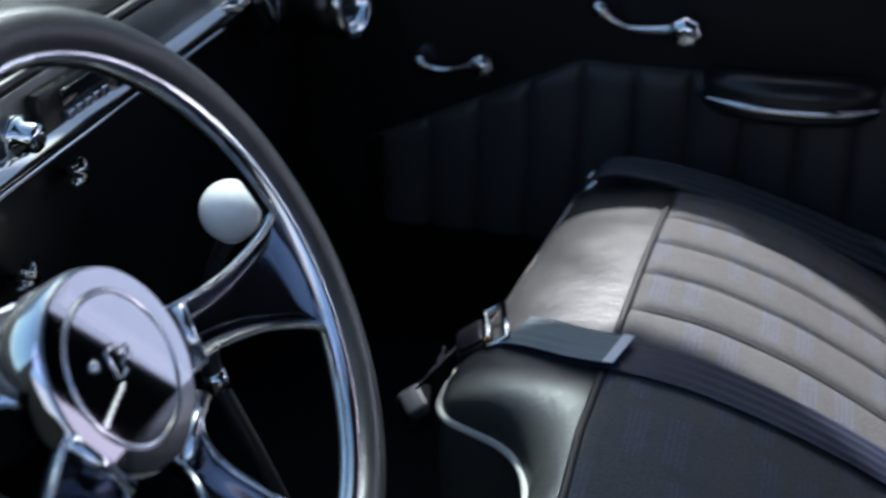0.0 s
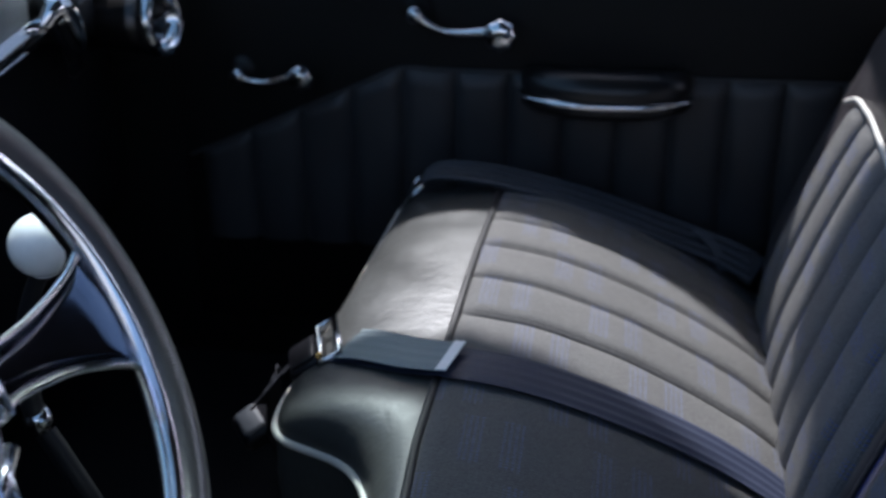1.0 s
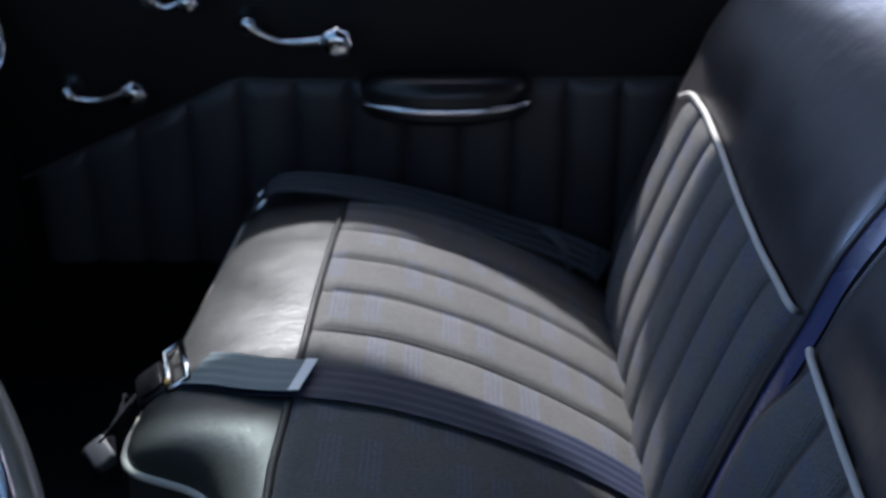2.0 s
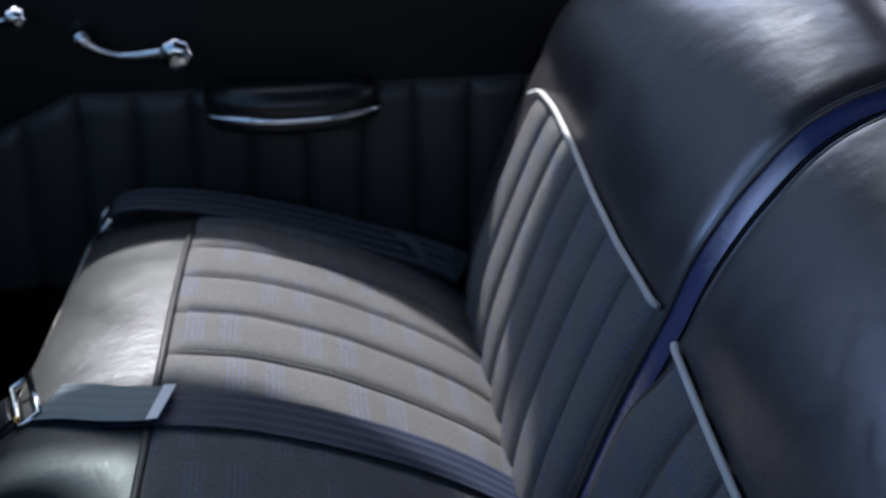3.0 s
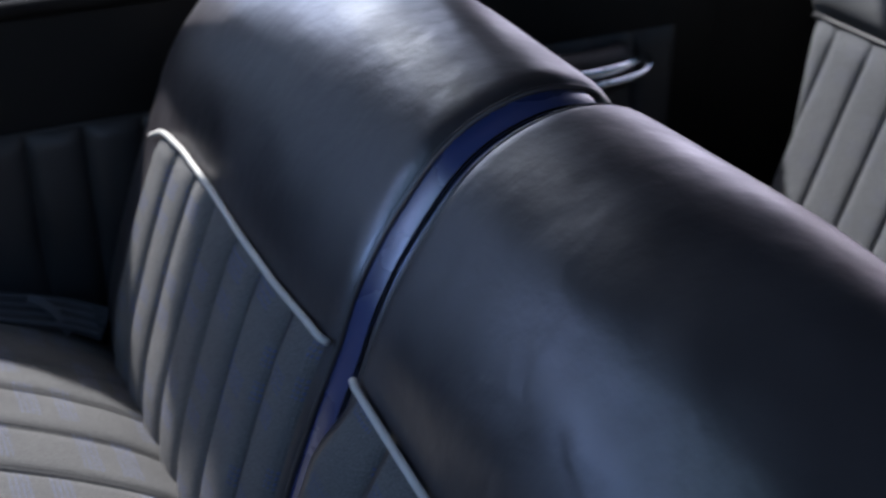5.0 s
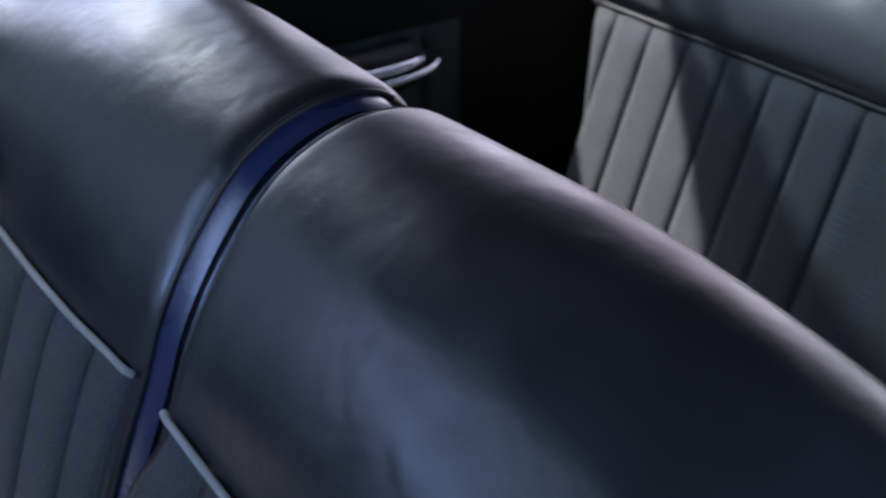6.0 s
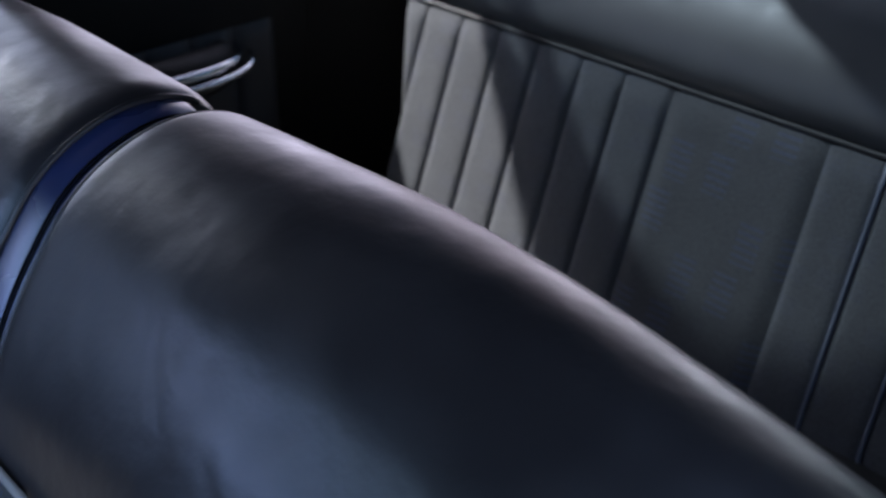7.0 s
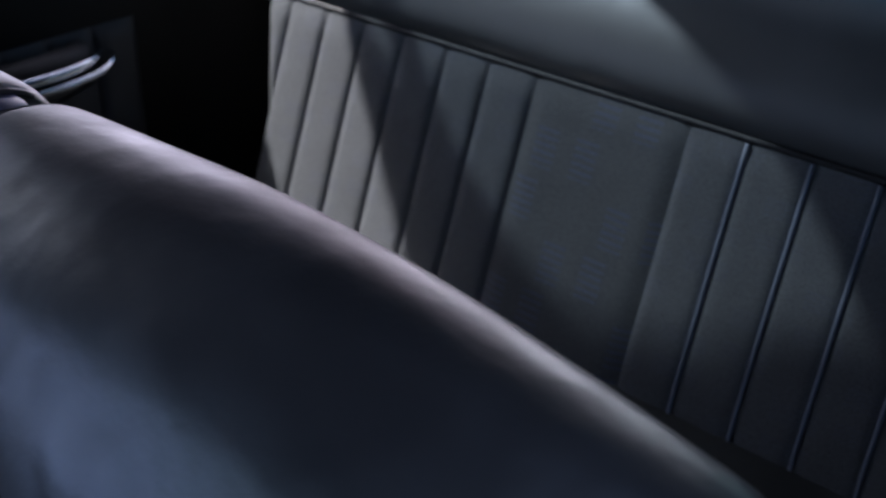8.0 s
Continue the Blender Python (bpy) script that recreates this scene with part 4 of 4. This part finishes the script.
for k in range(7):
    x0 = 0.94 + 0.0705 * k
    under(quarter, part("pleat", door_pleat(x0, x0 + 0.0705, lambda x: 0.597, 0.334, PANEL_Y + 0.002), DOOR_VINYL))
rear_rest = crescent_rest(quarter, 1.235, 0.572, 0.118, 0.702, 0.085, "black bowed armrest", 0.007, 0.0042, DOOR_SMOOTH)
lower_band = []
for a in np.linspace(0.35, math.pi - 0.25, 30):
    c = math.cos(a)
    lower_band.append(Vector((1.238 - 0.126 * abs(c) ** 0.75 * (1 if c > 0 else -1), 0.702 - 0.094 * math.sin(a) ** 0.55, 0.565 + 0.010 * max(0.0, -c) ** 3)))
under(rear_rest, part("lower_chrome_band", tube(lower_band, 0.0044, 10), CHROME, label="second chrome band"))


# ---- seat belts ----
def ribbon(path, across, width, thick=0.0016, ridges=4, depth=0.0009):
    """Flat ribbed webbing along a path; across gives its width direction at each end."""
    n = len(path) - 1
    a0, a1 = Vector(across[0]).normalized(), Vector(across[1]).normalized()
    m = ridges * 4

    def fn(u, v):
        i = int(round(u * n))
        d = (path[min(n, i + 1)] - path[max(0, i - 1)]).normalized()
        w = a0.lerp(a1, u)
        w = (w - d * w.dot(d)).normalized()
        up = w.cross(d)
        if up.z < 0:
            up = -up
        t = v * 2
        side = 1 if t <= 1 else -1
        s = t if t <= 1 else 2 - t
        bump = depth * math.cos(2 * math.pi * ridges * s)
        return path[i] + w * (s - 0.5) * width + up * side * (thick / 2 + bump * (side > 0))
    return sheet(fn, n, m * 2, closed_v=True)[0]


def lay(pts, lift=0.006):
    return [Vector((x, y, cushion_top(x, y) + lift)) for x, y in pts]


near_belt = thing("seat_belt", "blue-black webbing lap belt with chrome buckle laid over the cushion", "seat belt", (0.3, 0.12, 0.5), group="lap belts")
run = spline(lay([(0.565, 0.130), (0.52, 0.130), (0.46, 0.127), (0.38, 0.121), (0.30, 0.118)], 0.010) + [Vector((0.235, 0.120, 0.5190)), Vector((0.185, 0.130, 0.5150)), Vector((0.140, 0.150, 0.5080)), Vector((0.112, 0.165, 0.4990))], 70)
under(near_belt, part("webbing", ribbon(run, ((0, 1, 0), (0.30, 1, 0.05)), 0.051), WEBBING))
over = spline([Vector((0.222, 0.1225, 0.5235)), Vector((0.185, 0.131, 0.5200)), Vector((0.145, 0.149, 0.5140)), Vector((0.118, 0.162, 0.506))], 30)
under(near_belt, part("doubled_end", ribbon(over, ((0, 1, 0), (0.28, 1, 0.05)), 0.052, 0.002), WEBBING_PALE, label="paler doubled end of the webbing"))
tag = plate([(-0.006, -0.026), (0.004, -0.026), (0.010, 0.026), (-0.001, 0.026)], 0.0012, Matrix.Translation((0.224, 0.121, 0.5268)) @ pose(0, 0, 0, 0, -4, -8))
under(near_belt, part("stitched_tab", tag, WHITE_TAG, label="white tab at the belt end", smooth=False))
BM = Matrix.Translation((0.096, 0.176, 0.496)) @ pose(0, 0, 0, 0, -32, 16)
loop = [(-0.010, -0.033), (0.012, -0.033), (0.012, 0.033), (-0.010, 0.033)]
under(near_belt, part("buckle_frame", tube([BM @ Vector((x, y, 0.004)) for x, y in loop], 0.0042, 8, closed=True), CHROME, label="chrome buckle frame"))
under(near_belt, part("buckle_body", block((-0.046, -0.026, -0.006), (-0.006, 0.026, 0.007), 0.004, None, BM), BUCKLE_BLACK, label="black buckle body"))
under(near_belt, part("buckle_plate", block((-0.040, -0.020, 0.0065), (-0.014, 0.020, 0.0100), 0.0015, None, BM), BUCKLE_BLACK))
under(near_belt, part("brass_pin", lathe([(0.004, 0), (0.004, 0.004), (0.0, 0.005)], BM @ Matrix.Translation((-0.008, -0.027, 0.009)), 12), BRASS))
tail = spline([BM @ Vector((-0.05, 0.0, 0.002)), BM @ Vector((-0.085, 0.0, -0.008)), Vector((0.028, 0.20, 0.425)), Vector((0.022, 0.21, 0.36)), Vector((0.03, 0.22, 0.30))], 26)
under(near_belt, part("hanging_end", ribbon(tail, ((0.2, 1, 0), (0, 1, 0)), 0.044), DARK_RUBBER))
HB = Matrix.Translation((-0.004, 0.248, 0.343)) @ pose(0, 0, 0, 12, -28, 30)
slung = under(near_belt, part("hanging_buckle", block((-0.030, -0.025, -0.012), (0.026, 0.025, 0.012), 0.010, None, HB, 4), BUCKLE_BLACK, label="dark buckle hanging before the cushion"))
under(slung, part("release_plate", block((-0.022, -0.018, 0.0115), (0.004, 0.018, 0.0160), 0.003, None, HB, 2), FAR_WEBBING))
under(slung, part("buckle_lip", tube([HB @ Vector((0.018, y, 0.012)) for y in (-0.019, 0.0, 0.019)], 0.003, 8), GREY_METAL, label="dull metal lip"))

far_belt = thing("seat_belt", "blue-grey ribbed webbing lap belt along the cushion beside the door", "seat belt", (0.3, 0.59, 0.46), group="lap belts")
run = spline([Vector((0.552, 0.570, 0.388)), Vector((0.530, 0.577, 0.399)), Vector((0.495, 0.582, 0.414)), Vector((0.437, 0.583, 0.4345)), Vector((0.369, 0.583, 0.460)), Vector((0.300, 0.583, 0.481)), Vector((0.236, 0.583, 0.496)), Vector((0.178, 0.583, 0.503)), Vector((0.146, 0.583, 0.501)), Vector((0.130, 0.583, 0.491))], 72)
FLAT = (Vector((0, 0.79, 0.62)), Vector((0, 1, 0.0)))
under(far_belt, part("webbing", ribbon(run, FLAT, 0.046, 0.003, 4, 0.0012), FAR_WEBBING))
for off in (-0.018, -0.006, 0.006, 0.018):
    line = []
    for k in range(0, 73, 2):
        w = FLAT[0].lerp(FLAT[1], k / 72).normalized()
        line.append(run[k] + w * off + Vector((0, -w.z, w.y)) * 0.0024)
    under(far_belt, part("rib", tube(line[2:], 0.0020, 8), LIT_WEBBING))
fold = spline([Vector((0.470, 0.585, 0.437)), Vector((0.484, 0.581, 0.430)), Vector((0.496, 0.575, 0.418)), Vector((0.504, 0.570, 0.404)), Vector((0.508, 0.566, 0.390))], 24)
under(far_belt, part("fold", ribbon(fold, ((0.3, 1, 0.2), (0.9, 0.5, 0.2)), 0.013, 0.003, 3, 0.0012), LIT_WEBBING, label="twisted fold of webbing with caught light in its colour"))
FM = Matrix.Translation((0.124, 0.583, 0.484)) @ pose(0, 0, 0, 0, -50, 0)
under(far_belt, part("buckle_frame", tube([FM @ Vector((x, y, 0)) for x, y in [(-0.016, -0.027), (0.008, -0.027), (0.008, 0.027), (-0.016, 0.027)]], 0.0035, 8, closed=True), CHROME, label="chrome buckle frame"))
under(far_belt, part("tongue", block((-0.040, -0.018, -0.002), (-0.010, 0.018, 0.002), 0.001, None, FM), CHROME))
